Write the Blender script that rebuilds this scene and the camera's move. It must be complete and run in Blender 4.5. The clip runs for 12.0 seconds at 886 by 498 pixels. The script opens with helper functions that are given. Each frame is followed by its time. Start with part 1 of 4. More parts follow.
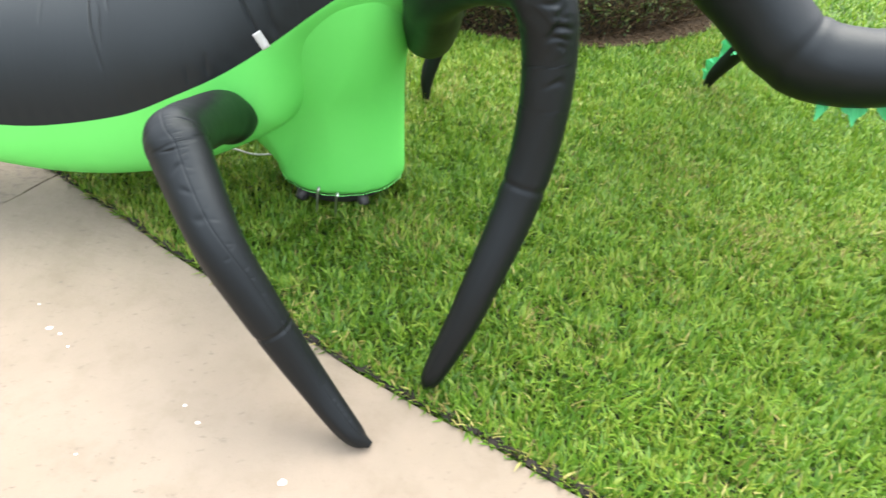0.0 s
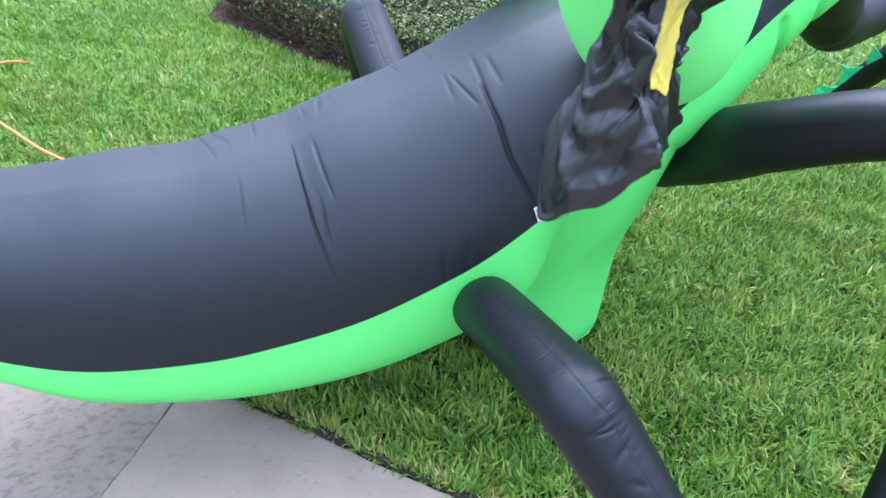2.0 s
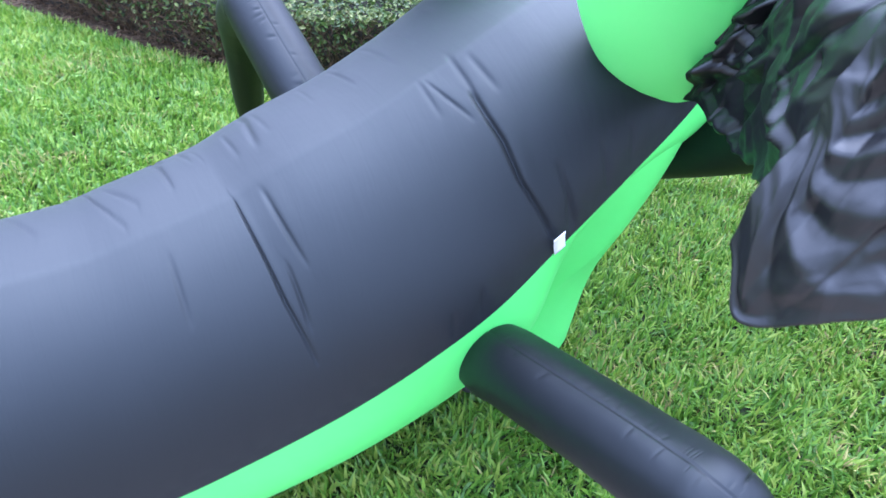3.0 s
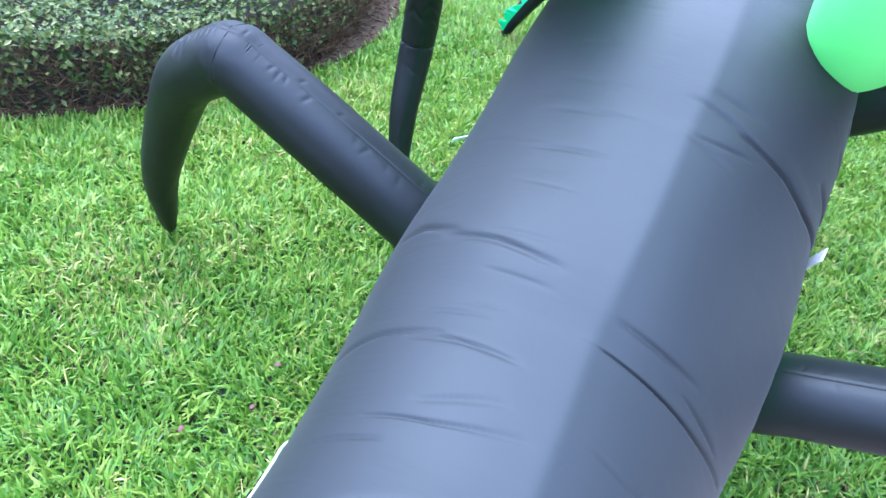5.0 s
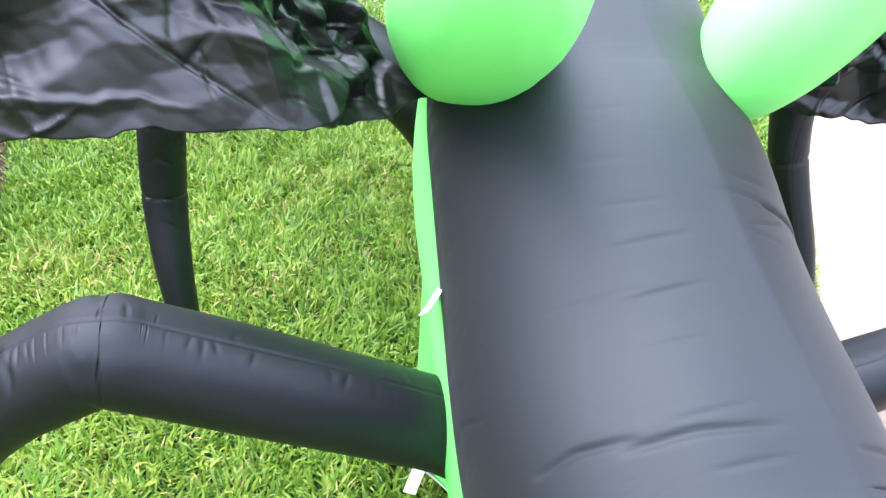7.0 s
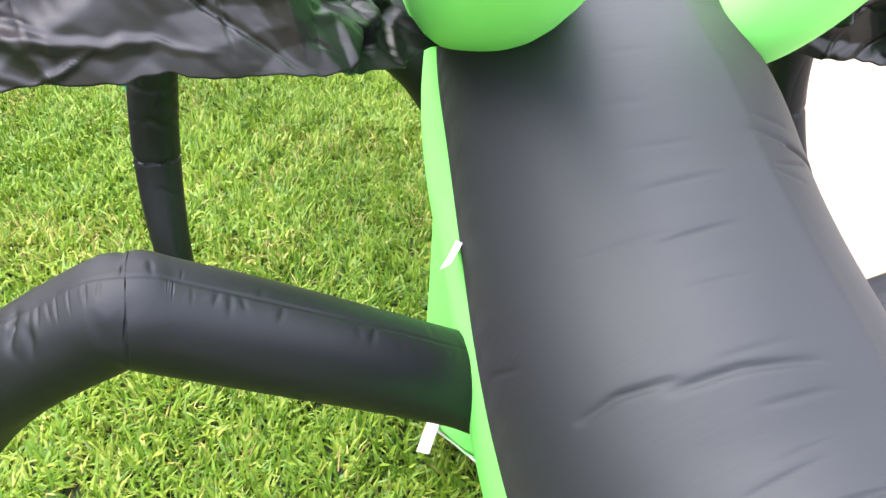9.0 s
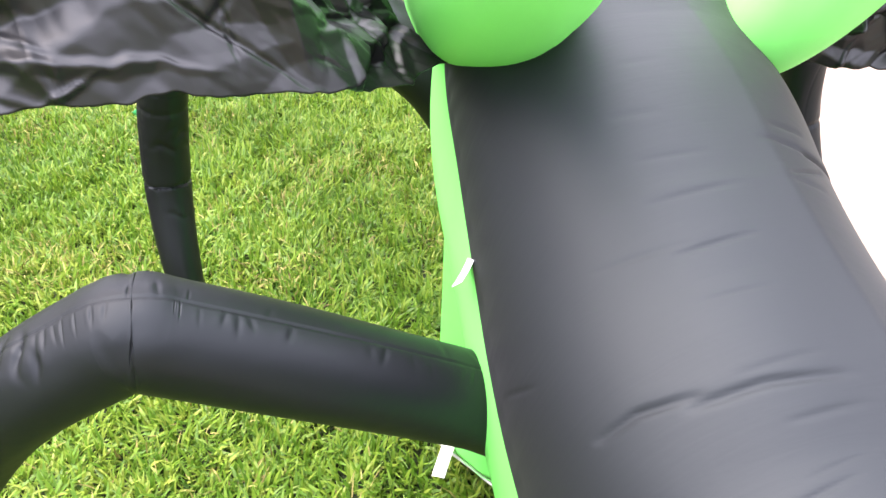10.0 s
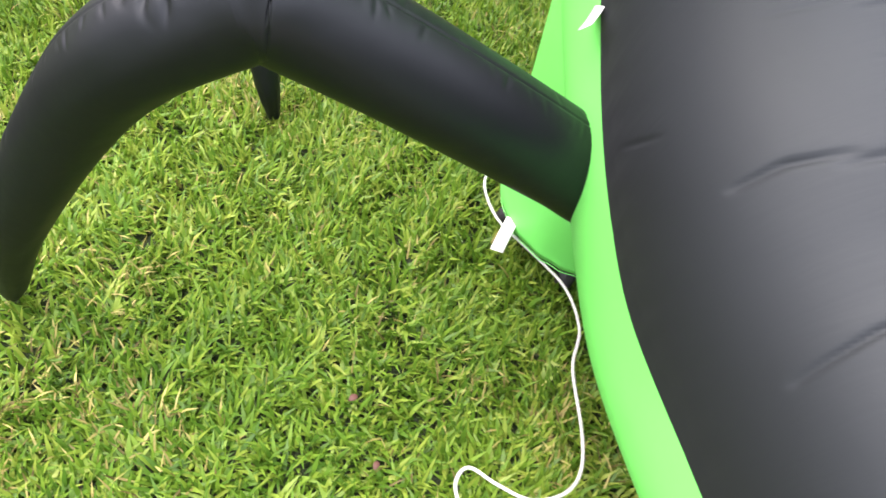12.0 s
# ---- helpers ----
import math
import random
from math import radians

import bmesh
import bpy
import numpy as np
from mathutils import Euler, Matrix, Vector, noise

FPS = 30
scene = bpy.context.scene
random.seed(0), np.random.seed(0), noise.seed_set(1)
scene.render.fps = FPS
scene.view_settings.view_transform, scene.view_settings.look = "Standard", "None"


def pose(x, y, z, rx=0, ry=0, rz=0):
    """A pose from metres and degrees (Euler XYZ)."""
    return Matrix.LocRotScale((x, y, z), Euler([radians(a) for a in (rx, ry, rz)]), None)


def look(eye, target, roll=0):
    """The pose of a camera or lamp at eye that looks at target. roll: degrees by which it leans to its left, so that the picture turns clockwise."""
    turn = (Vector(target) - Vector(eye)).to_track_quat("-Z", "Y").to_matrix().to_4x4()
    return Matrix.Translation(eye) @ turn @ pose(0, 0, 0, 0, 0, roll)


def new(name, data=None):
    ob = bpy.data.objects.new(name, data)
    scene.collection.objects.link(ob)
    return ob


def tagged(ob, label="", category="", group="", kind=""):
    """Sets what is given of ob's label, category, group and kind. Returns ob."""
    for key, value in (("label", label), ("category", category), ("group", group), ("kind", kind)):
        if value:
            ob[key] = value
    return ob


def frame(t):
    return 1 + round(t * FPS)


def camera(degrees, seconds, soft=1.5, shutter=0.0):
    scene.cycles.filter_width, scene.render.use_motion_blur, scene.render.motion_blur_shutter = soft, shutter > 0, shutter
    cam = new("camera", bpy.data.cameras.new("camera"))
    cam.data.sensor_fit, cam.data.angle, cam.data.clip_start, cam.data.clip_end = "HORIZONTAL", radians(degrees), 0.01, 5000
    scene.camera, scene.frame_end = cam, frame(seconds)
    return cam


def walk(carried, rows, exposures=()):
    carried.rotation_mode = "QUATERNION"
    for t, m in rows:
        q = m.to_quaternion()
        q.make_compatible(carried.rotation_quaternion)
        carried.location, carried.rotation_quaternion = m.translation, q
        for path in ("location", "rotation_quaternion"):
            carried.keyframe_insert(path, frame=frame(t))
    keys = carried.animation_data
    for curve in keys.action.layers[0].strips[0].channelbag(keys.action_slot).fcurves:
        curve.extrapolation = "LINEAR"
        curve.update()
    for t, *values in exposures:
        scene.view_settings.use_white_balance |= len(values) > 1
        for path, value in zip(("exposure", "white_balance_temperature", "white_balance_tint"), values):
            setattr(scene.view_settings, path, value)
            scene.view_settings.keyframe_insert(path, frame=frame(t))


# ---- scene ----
cam = camera(65.2, 12.0, soft=1.5, shutter=0.2)
PATH = [
    (0, (1.827, 0.238, 1.193), (0.249, 0.477, -0.011), 6.6),
    (0.5, (1.717, 0.012, 1.206), (0.159, 0.108, -0.044), 5.4),
    (1, (1.65, -0.22, 1.244), (0.067, 0.028, 0.046), 1.8),
    (1.5, (1.456, -0.371, 1.216), (-0.178, -0.03, 0.114), 1.6),
    (2, (1.225, -0.48, 1.222), (-0.344, 0.026, 0.089), 3.5),
    (2.5, (1.044, -0.581, 1.185), (-0.423, 0.131, 0.027), 5.1),
    (3, (0.862, -0.594, 1.172), (-0.469, 0.3, -0.024), 5.2),
    (3.5, (0.666, -0.586, 1.165), (-0.602, 0.443, 0.011), 4.5),
    (3.7, (0.613, -0.61, 1.171), (-0.616, 0.446, -0.002), 4.7),
    (5.3, (0.023, -0.972, 1.18), (-0.474, 0.485, -0.097), 7.5),
    (5.5, (-0.047, -0.977, 1.173), (-0.428, 0.53, -0.086), 8.5),
    (6, (-0.242, -0.944, 1.188), (-0.217, 0.63, -0.046), 10.5),
    (6.5, (-0.374, -0.799, 1.195), (-0.086, 0.808, 0.039), 8.7),
    (7, (-0.451, -0.728, 1.201), (-0.064, 0.861, 0.049), 5.1),
    (7.5, (-0.507, -0.743, 1.164), (-0.115, 0.806, -0.039), 3.7),
    (7.7, (-0.506, -0.762, 1.148), (-0.088, 0.761, -0.079), 4.8),
    (9.3, (-0.511, -0.697, 1.164), (-0.047, 0.835, -0.035), 4.9),
    (9.5, (-0.506, -0.689, 1.154), (-0.057, 0.864, -0.022), 3.9),
    (10, (-0.506, -0.709, 1.147), (-0.079, 0.865, -0.01), 3.3),
    (10.5, (-0.493, -0.804, 1.127), (-0.037, 0.704, -0.105), 4.3),
    (11, (-0.525, -0.868, 1.127), (0.064, 0.545, -0.16), 9.0),
    (11.5, (-0.597, -0.865, 1.064), (-0.059, 0.48, -0.315), 15.1),
    (12, (-0.626, -0.743, 1.015), (-0.241, 0.526, -0.481), 13.3),
]
EXPOSURES = [(0.0, 2.3, 7150, 10), (0.5, 2.25, 6250, 10), (1.0, 2.09, 5920, 11), (1.5, 2.08, 5670, 14), (2.0, 2.31, 5430, 21), (2.5, 2.50, 5250, 25), (3.7, 2.88, 5170, 24), (5.3, 2.86, 5050, 20), (6.5, 2.83, 5900, 21), (7.0, 2.86, 6250, 23), (9.5, 2.84, 7150, 26), (10.5, 2.85, 7150, 28), (11.0, 2.82, 7120, 29), (12.0, 2.45, 7280, 25)]
walk(cam, [(t, look(eye, target, roll)) for t, eye, target, roll in PATH], EXPOSURES)

# ---- world and light: a bright overcast sky ----
SUN_EL, SUN_ROT = radians(64), radians(300)
world = bpy.data.worlds.new("overcast_sky")
scene.world = world
world.use_nodes = True
wn = world.node_tree.nodes
wn.clear()
w_out = wn.new("ShaderNodeOutputWorld")
w_bg = wn.new("ShaderNodeBackground")
w_sky = wn.new("ShaderNodeTexSky")
w_mix = wn.new("ShaderNodeMixRGB")
w_sky.sky_type = "NISHITA"
w_sky.sun_disc = False
w_sky.sun_elevation = SUN_EL
w_sky.sun_rotation = SUN_ROT
w_sky.air_density, w_sky.dust_density, w_sky.ozone_density = 1.0, 4.0, 1.0
w_mix.inputs[0].default_value = 0.8
w_mix.inputs[2].default_value = (8.1, 9.0, 10.6, 1)
w_bg.inputs["Strength"].default_value = 0.105
world.node_tree.links.new(w_sky.outputs[0], w_mix.inputs[1])
w_at, w_xyz, w_rise, w_dome = wn.new("ShaderNodeTexCoord"), wn.new("ShaderNodeSeparateXYZ"), wn.new("ShaderNodeMapRange"), wn.new("ShaderNodeVectorMath")
w_rise.inputs["To Min"].default_value, w_rise.inputs["To Max"].default_value = 0.10, 1.55
w_dome.operation = "SCALE"
world.node_tree.links.new(w_at.outputs["Generated"], w_xyz.inputs[0])
world.node_tree.links.new(w_xyz.outputs["Z"], w_rise.inputs["Value"])
world.node_tree.links.new(w_mix.outputs[0], w_dome.inputs[0])
world.node_tree.links.new(w_rise.outputs[0], w_dome.inputs["Scale"])
world.node_tree.links.new(w_dome.outputs[0], w_bg.inputs["Color"])
world.node_tree.links.new(w_bg.outputs[0], w_out.inputs["Surface"])

sun = new("sun", bpy.data.lights.new("sun", "SUN"))
sun.data.energy, sun.data.angle, sun.data.color = 1.15, radians(60), (1.0, 0.97, 0.92)
sun.matrix_world = look((0, 0, 10), (10 * -math.sin(SUN_ROT) * math.cos(SUN_EL), 10 * -math.cos(SUN_ROT) * math.cos(SUN_EL), 10 - 10 * math.sin(SUN_EL)))


# ---- materials ----
def material(name):
    m = bpy.data.materials.new(name)
    m.use_nodes = True
    n = m.node_tree.nodes
    return m, n, m.node_tree.links, n["Principled BSDF"]


def add(n, kind, **values):
    node = n.new(kind)
    for key, value in values.items():
        node.inputs[key.replace("_", " ")].default_value = value
    return node


def ramp(n, links, source, stops):
    r = n.new("ShaderNodeValToRGB")
    e = r.color_ramp.elements
    while len(e) < len(stops):
        e.new(0.5)
    for item, (at, colour) in zip(e, stops):
        item.position, item.color = at, (*colour, 1)
    links.new(source, r.inputs[0])
    return r.outputs[0]


def coords(n):
    return n.new("ShaderNodeTexCoord").outputs["Object"]


def bumped(n, links, bsdf, heights, strength, distance):
    """Chains height sources, each with its own distance, into the normal."""
    last = None
    for h, s, d in zip(heights, strength, distance):
        b = n.new("ShaderNodeBump")
        b.inputs["Strength"].default_value, b.inputs["Distance"].default_value = s, d
        links.new(h, b.inputs["Height"])
        if last:
            links.new(last, b.inputs["Normal"])
        last = b.outputs[0]
    links.new(last, bsdf.inputs["Normal"])


def fabric(name, dark, light, rough, ripple=0.35, sheen=0.15, through_light=0.0, gloss=0.5, gleam=(1, 1, 1), strain=0.0):
    """Coated nylon: a faint weave, soft ripples where it is not quite taut, slight dust."""
    m, n, links, b = material(name)
    at = coords(n)
    dust = add(n, "ShaderNodeTexNoise", Scale=3.0, Detail=6.0)
    weave = add(n, "ShaderNodeTexNoise", Scale=900.0, Detail=1.0)
    soft = add(n, "ShaderNodeTexNoise", Scale=16.0, Detail=3.0)
    fine = add(n, "ShaderNodeTexNoise", Scale=70.0, Detail=2.0)
    for node in (dust, weave, soft, fine):
        links.new(at, node.inputs["Vector"])
    # faint ripples across the length, where the taut cloth strains
    pull = add(n, "ShaderNodeTexNoise", Scale=1.0, Detail=3.0, Distortion=0.4)
    squeeze = n.new("ShaderNodeMapping")
    squeeze.inputs["Scale"].default_value = (7.0, 55.0, 7.0)
    links.new(at, squeeze.inputs["Vector"])
    links.new(squeeze.outputs[0], pull.inputs["Vector"])
    links.new(ramp(n, links, dust.outputs["Fac"], [(0.3, dark), (0.7, light)]), b.inputs["Base Color"])
    mr = n.new("ShaderNodeMapRange")
    mr.inputs["To Min"].default_value, mr.inputs["To Max"].default_value = rough - 0.06, rough + 0.08
    links.new(dust.outputs["Fac"], mr.inputs["Value"])
    links.new(mr.outputs[0], b.inputs["Roughness"])
    b.inputs["Specular IOR Level"].default_value = gloss
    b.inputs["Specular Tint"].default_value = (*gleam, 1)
    b.inputs["Sheen Weight"].default_value = sheen
    b.inputs["Sheen Roughness"].default_value = 0.5
    bumped(n, links, b, (soft.outputs["Fac"], fine.outputs["Fac"], weave.outputs["Fac"], pull.outputs["Fac"]), (ripple, ripple * 0.5, 0.15, strain), (0.01, 0.002, 0.0004, 0.004))
    if through_light:
        tr = n.new("ShaderNodeBsdfTranslucent")
        tr.inputs["Color"].default_value = (*light, 1)
        mix = n.new("ShaderNodeMixShader")
        mix.inputs[0].default_value = through_light
        links.new(b.outputs[0], mix.inputs[1])
        links.new(tr.outputs[0], mix.inputs[2])
        links.new(mix.outputs[0], n["Material Output"].inputs["Surface"])
    return m


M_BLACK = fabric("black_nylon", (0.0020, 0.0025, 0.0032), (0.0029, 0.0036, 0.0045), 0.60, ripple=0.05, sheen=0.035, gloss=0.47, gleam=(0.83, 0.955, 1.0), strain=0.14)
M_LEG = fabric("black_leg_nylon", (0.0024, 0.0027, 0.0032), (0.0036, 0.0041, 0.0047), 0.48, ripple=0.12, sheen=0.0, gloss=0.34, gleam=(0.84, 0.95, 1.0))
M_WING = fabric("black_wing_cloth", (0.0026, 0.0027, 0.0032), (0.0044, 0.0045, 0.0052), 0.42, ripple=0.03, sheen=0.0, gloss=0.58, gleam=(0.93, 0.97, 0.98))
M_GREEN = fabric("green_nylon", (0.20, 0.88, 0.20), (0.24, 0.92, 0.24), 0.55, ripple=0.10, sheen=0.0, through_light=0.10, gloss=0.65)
# the same green for underside and sleeve, darkened to hold their shade in the colour
M_BELLY = fabric("green_nylon_shaded", (0.125, 0.70, 0.13), (0.15, 0.74, 0.155), 0.5, ripple=0.10, sheen=0.0, through_light=0.06, gloss=0.3)
M_FRILL = fabric("green_frill_cloth", (0.04, 0.50, 0.18), (0.05, 0.60, 0.23), 0.5, through_light=0.2)
M_YELLOW = fabric("yellow_wing_cloth", (0.62, 0.5, 0.03), (0.75, 0.62, 0.05), 0.4, ripple=0.6, through_light=0.2)


def plain(name, colour, rough, spread=0.15, scale=40.0, metal=0.0, gloss=0.5):
    m, n, links, b = material(name)
    at = coords(n)
    t = add(n, "ShaderNodeTexNoise", Scale=scale, Detail=4.0)
    links.new(at, t.inputs["Vector"])
    lo, hi = [c * (1 - spread) for c in colour], [min(1, c * (1 + spread)) for c in colour]
    links.new(ramp(n, links, t.outputs["Fac"], [(0.3, lo), (0.7, hi)]), b.inputs["Base Color"])
    b.inputs["Roughness"].default_value, b.inputs["Metallic"].default_value = rough, metal
    b.inputs["Specular IOR Level"].default_value = gloss
    bumped(n, links, b, (t.outputs["Fac"],), (0.2,), (0.002,))
    return m


M_TAG = plain("white_label_cloth", (0.8, 0.8, 0.82), 0.6, 0.04)
M_CORD = plain("white_cord_vinyl", (0.5, 0.5, 0.48), 0.4, 0.06)
M_ORANGE = plain("orange_cable_vinyl", (0.72, 0.15, 0.035), 0.45, 0.1)
M_PLASTIC = plain("black_blower_plastic", (0.02, 0.02, 0.02), 0.45, 0.2)
M_TWIG = plain("hedge_twig_bark", (0.078, 0.050, 0.026), 0.85, 0.4, 25.0, gloss=0.2)
M_MULCH = plain("bark_mulch", (0.034, 0.024, 0.014), 0.9, 0.4, 30.0, gloss=0.1)
M_CHIP = plain("mulch_chip", (0.060, 0.041, 0.024), 0.9, 0.5, 15.0, gloss=0.1)
M_STEEL = plain("steel_stake", (0.55, 0.55, 0.56), 0.35, 0.1, metal=1.0)
M_PAINT = plain("white_paint_drip", (0.6, 0.58, 0.55), 0.6, 0.1)


def concrete(name, wear):
    """Trowelled concrete, stained; wear sets how far the skin has flaked."""
    m, n, links, b = material(name)
    at = coords(n)
    big = add(n, "ShaderNodeTexNoise", Scale=1.6, Detail=8.0, Roughness=0.6)
    mid = add(n, "ShaderNodeTexNoise", Scale=9.0, Detail=6.0, Roughness=0.65)
    grit = add(n, "ShaderNodeTexNoise", Scale=160.0, Detail=3.0)
    pits = n.new("ShaderNodeTexVoronoi")
    pits.inputs["Scale"].default_value = 34.0
    for node in (big, mid, grit, pits):
        links.new(at, node.inputs["Vector"])
    base = ramp(n, links, big.outputs["Fac"], [(0.3, (0.163, 0.132, 0.095)), (0.52, (0.195, 0.156, 0.117)), (0.72, (0.217, 0.175, 0.133))])
    stain = ramp(n, links, mid.outputs["Fac"], [(0.30, (0.85, 0.84, 0.80)), (0.50, (1, 1, 1)), (0.72, (1.06, 1.05, 1.04))])
    mul = n.new("ShaderNodeMixRGB")
    mul.blend_type = "MULTIPLY"
    mul.inputs[0].default_value = 0.85
    links.new(base, mul.inputs[1])
    links.new(stain, mul.inputs[2])
    # dark weathered flecks in broad worn patches
    fleck = add(n, "ShaderNodeTexNoise", Scale=62.0, Detail=7.0, Roughness=0.72)
    worn = add(n, "ShaderNodeTexNoise", Scale=1.1, Detail=3.0)
    stretch = n.new("ShaderNodeMapping")
    stretch.inputs["Rotation"].default_value = (0, 0, 0.5)
    stretch.inputs["Scale"].default_value = (1.0, 0.5, 1.0)
    links.new(at, stretch.inputs["Vector"])
    links.new(stretch.outputs[0], fleck.inputs["Vector"])
    links.new(at, worn.inputs["Vector"])
    fm = ramp(n, links, fleck.outputs["Fac"], [(0.60 - 0.09 * wear, (0, 0, 0)), (0.69 - 0.09 * wear, (1, 1, 1))])
    wm = ramp(n, links, worn.outputs["Fac"], [(0.44 - 0.14 * wear, (0, 0, 0)), (0.58 - 0.14 * wear, (0.8, 0.8, 0.8))])
    mask = n.new("ShaderNodeMath")
    mask.operation = "MULTIPLY"
    links.new(fm, mask.inputs[0])
    links.new(wm, mask.inputs[1])
    dirt = n.new("ShaderNodeMixRGB")
    links.new(mask.outputs[0], dirt.inputs[0])
    links.new(mul.outputs[0], dirt.inputs[1])
    dirt.inputs[2].default_value = (0.100, 0.083, 0.062, 1)
    links.new(dirt.outputs[0], b.inputs["Base Color"])
    b.inputs["Roughness"].default_value = 0.8
    bumped(n, links, b, (mid.outputs["Fac"], grit.outputs["Fac"], pits.outputs["Distance"], fleck.outputs["Fac"]), (0.25, 0.35, 0.15, 0.25 + 0.7 * wear), (0.01, 0.002, 0.004, 0.010))
    return m


def soil():
    m, n, links, b = material("lawn_soil")
    at = coords(n)
    a = add(n, "ShaderNodeTexNoise", Scale=2.0, Detail=5.0)
    c = add(n, "ShaderNodeTexNoise", Scale=60.0, Detail=5.0)
    links.new(at, a.inputs["Vector"])
    links.new(at, c.inputs["Vector"])
    # near colour is darkened to paint in shade between blades; far off plain turf green
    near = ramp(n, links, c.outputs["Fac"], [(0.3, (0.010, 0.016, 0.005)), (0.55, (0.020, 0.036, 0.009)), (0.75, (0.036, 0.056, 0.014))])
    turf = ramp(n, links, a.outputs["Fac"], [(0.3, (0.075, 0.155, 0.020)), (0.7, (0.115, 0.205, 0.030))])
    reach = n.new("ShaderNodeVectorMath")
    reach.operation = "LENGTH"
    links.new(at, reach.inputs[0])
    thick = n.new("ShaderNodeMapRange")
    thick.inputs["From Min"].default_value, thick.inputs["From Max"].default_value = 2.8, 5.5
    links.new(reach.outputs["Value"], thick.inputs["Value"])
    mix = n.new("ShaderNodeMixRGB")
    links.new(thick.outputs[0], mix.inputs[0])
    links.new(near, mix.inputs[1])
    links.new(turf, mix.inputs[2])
    links.new(mix.outputs[0], b.inputs["Base Color"])
    b.inputs["Roughness"].default_value = 0.9
    bumped(n, links, b, (c.outputs["Fac"],), (0.8,), (0.02,))
    return m


def leafy(name, stops, rough, through_light, patch=0.9, own=0.6, gloss=0.5):
    """Blades or leaves: each its own shade, with broad patches over the lawn."""
    m, n, links, b = material(name)
    geo = n.new("ShaderNodeNewGeometry")
    at = coords(n)
    p = add(n, "ShaderNodeTexNoise", Scale=patch, Detail=3.0)
    links.new(at, p.inputs["Vector"])
    mixv = n.new("ShaderNodeMath")
    mixv.operation = "MULTIPLY_ADD"
    mixv.inputs[1].default_value = own
    links.new(geo.outputs["Random Per Island"], mixv.inputs[0])
    tuft = add(n, "ShaderNodeTexNoise", Scale=patch * 9, Detail=2.0)
    links.new(at, tuft.inputs["Vector"])
    sums = []
    for source, weight in ((p, 0.55 * (1 - own)), (tuft, 0.45 * (1 - own))):
        half = n.new("ShaderNodeMath")
        half.operation = "MULTIPLY_ADD"
        half.inputs[1].default_value = weight
        links.new(source.outputs["Fac"], half.inputs[0])
        if sums:
            links.new(sums[-1], half.inputs[2])
        else:
            half.inputs[2].default_value = 0.0
        sums.append(half.outputs[0])
    links.new(sums[-1], mixv.inputs[2])
    colour = ramp(n, links, mixv.outputs[0], stops)
    links.new(colour, b.inputs["Base Color"])
    b.inputs["Roughness"].default_value, b.inputs["Specular IOR Level"].default_value = rough, gloss
    tr = n.new("ShaderNodeBsdfTranslucent")
    links.new(colour, tr.inputs["Color"])
    mix = n.new("ShaderNodeMixShader")
    mix.inputs[0].default_value = through_light
    links.new(b.outputs[0], mix.inputs[1])
    links.new(tr.outputs[0], mix.inputs[2])
    links.new(mix.outputs[0], n["Material Output"].inputs["Surface"])
    return m


M_CONCRETE = concrete("driveway_concrete", 0.1)
M_CONCRETE_WORN = concrete("driveway_concrete_flaked", 1.0)
M_SOIL = soil()
M_GRASS = leafy("lawn_grass_blade", [(0.25, (0.040, 0.116, 0.010)), (0.43, (0.090, 0.200, 0.018)), (0.58, (0.156, 0.272, 0.028)), (0.72, (0.250, 0.325, 0.052))], 0.43, 0.3, 0.9, 0.40, 0.34)
M_LEAF = leafy("hedge_leaf", [(0.2, (0.018, 0.037, 0.006)), (0.45, (0.040, 0.078, 0.012)), (0.62, (0.075, 0.112, 0.020)), (0.8, (0.15, 0.165, 0.05))], 0.5, 0.2, 2.0, 0.6, 0.3)


# ---- mesh tools ----
def finish(name, mesh_or_bm, mat, parent=None, label="", smooth=True):
    if isinstance(mesh_or_bm, bmesh.types.BMesh):
        mesh = bpy.data.meshes.new(name)
        bmesh.ops.recalc_face_normals(mesh_or_bm, faces=mesh_or_bm.faces)
        mesh_or_bm.to_mesh(mesh)
        mesh_or_bm.free()
    else:
        mesh = mesh_or_bm
    if mat:
        mesh.materials.append(mat)
    for p in mesh.polygons:
        p.use_smooth = smooth
    ob = new(name, mesh)
    if parent:
        ob.parent = parent
    if label:
        ob["label"] = label
    return ob


def part(name, bm, mat, parent, label="", smooth=True):
    return finish(name, bm, mat, parent, label, smooth)


def spline(points, steps):
    """Catmull-Rom through rows of numbers."""
    p = [np.array(q, float) for q in points]
    p = [2 * p[0] - p[1]] + p + [2 * p[-1] - p[-2]]
    out = []
    for i in range(1, len(p) - 2):
        for k in range(steps):
            t = k / steps
            a, b, c, d = p[i - 1:i + 3]
            out.append(0.5 * (2 * b + (c - a) * t + (2 * a - 5 * b + 4 * c - d) * t * t + (3 * b - a - 3 * c + d) * t ** 3))
    out.append(p[-2])
    return np.array(out)


def frames_along(c):
    """Tangent, side and up at each point of a curve."""
    t = np.gradient(c, axis=0)
    t /= np.linalg.norm(t, axis=1)[:, None]
    s = np.cross(t, (0, 0, 1.0))
    weak = np.linalg.norm(s, axis=1) < 0.15
    s[weak] = (1, 0, 0)
    for i in range(1, len(s)):
        s[i] -= t[i] * (s[i] @ t[i])
        s[i] /= np.linalg.norm(s[i])
        if s[i] @ s[i - 1] < 0:
            s[i] = -s[i]
        if weak[i]:
            s[i] = s[i - 1] - t[i] * (s[i - 1] @ t[i])
            s[i] /= np.linalg.norm(s[i])
    s[0] = s[1] - t[0] * (s[1] @ t[0])
    s[0] /= np.linalg.norm(s[0])
    return t, s, np.cross(s, t)


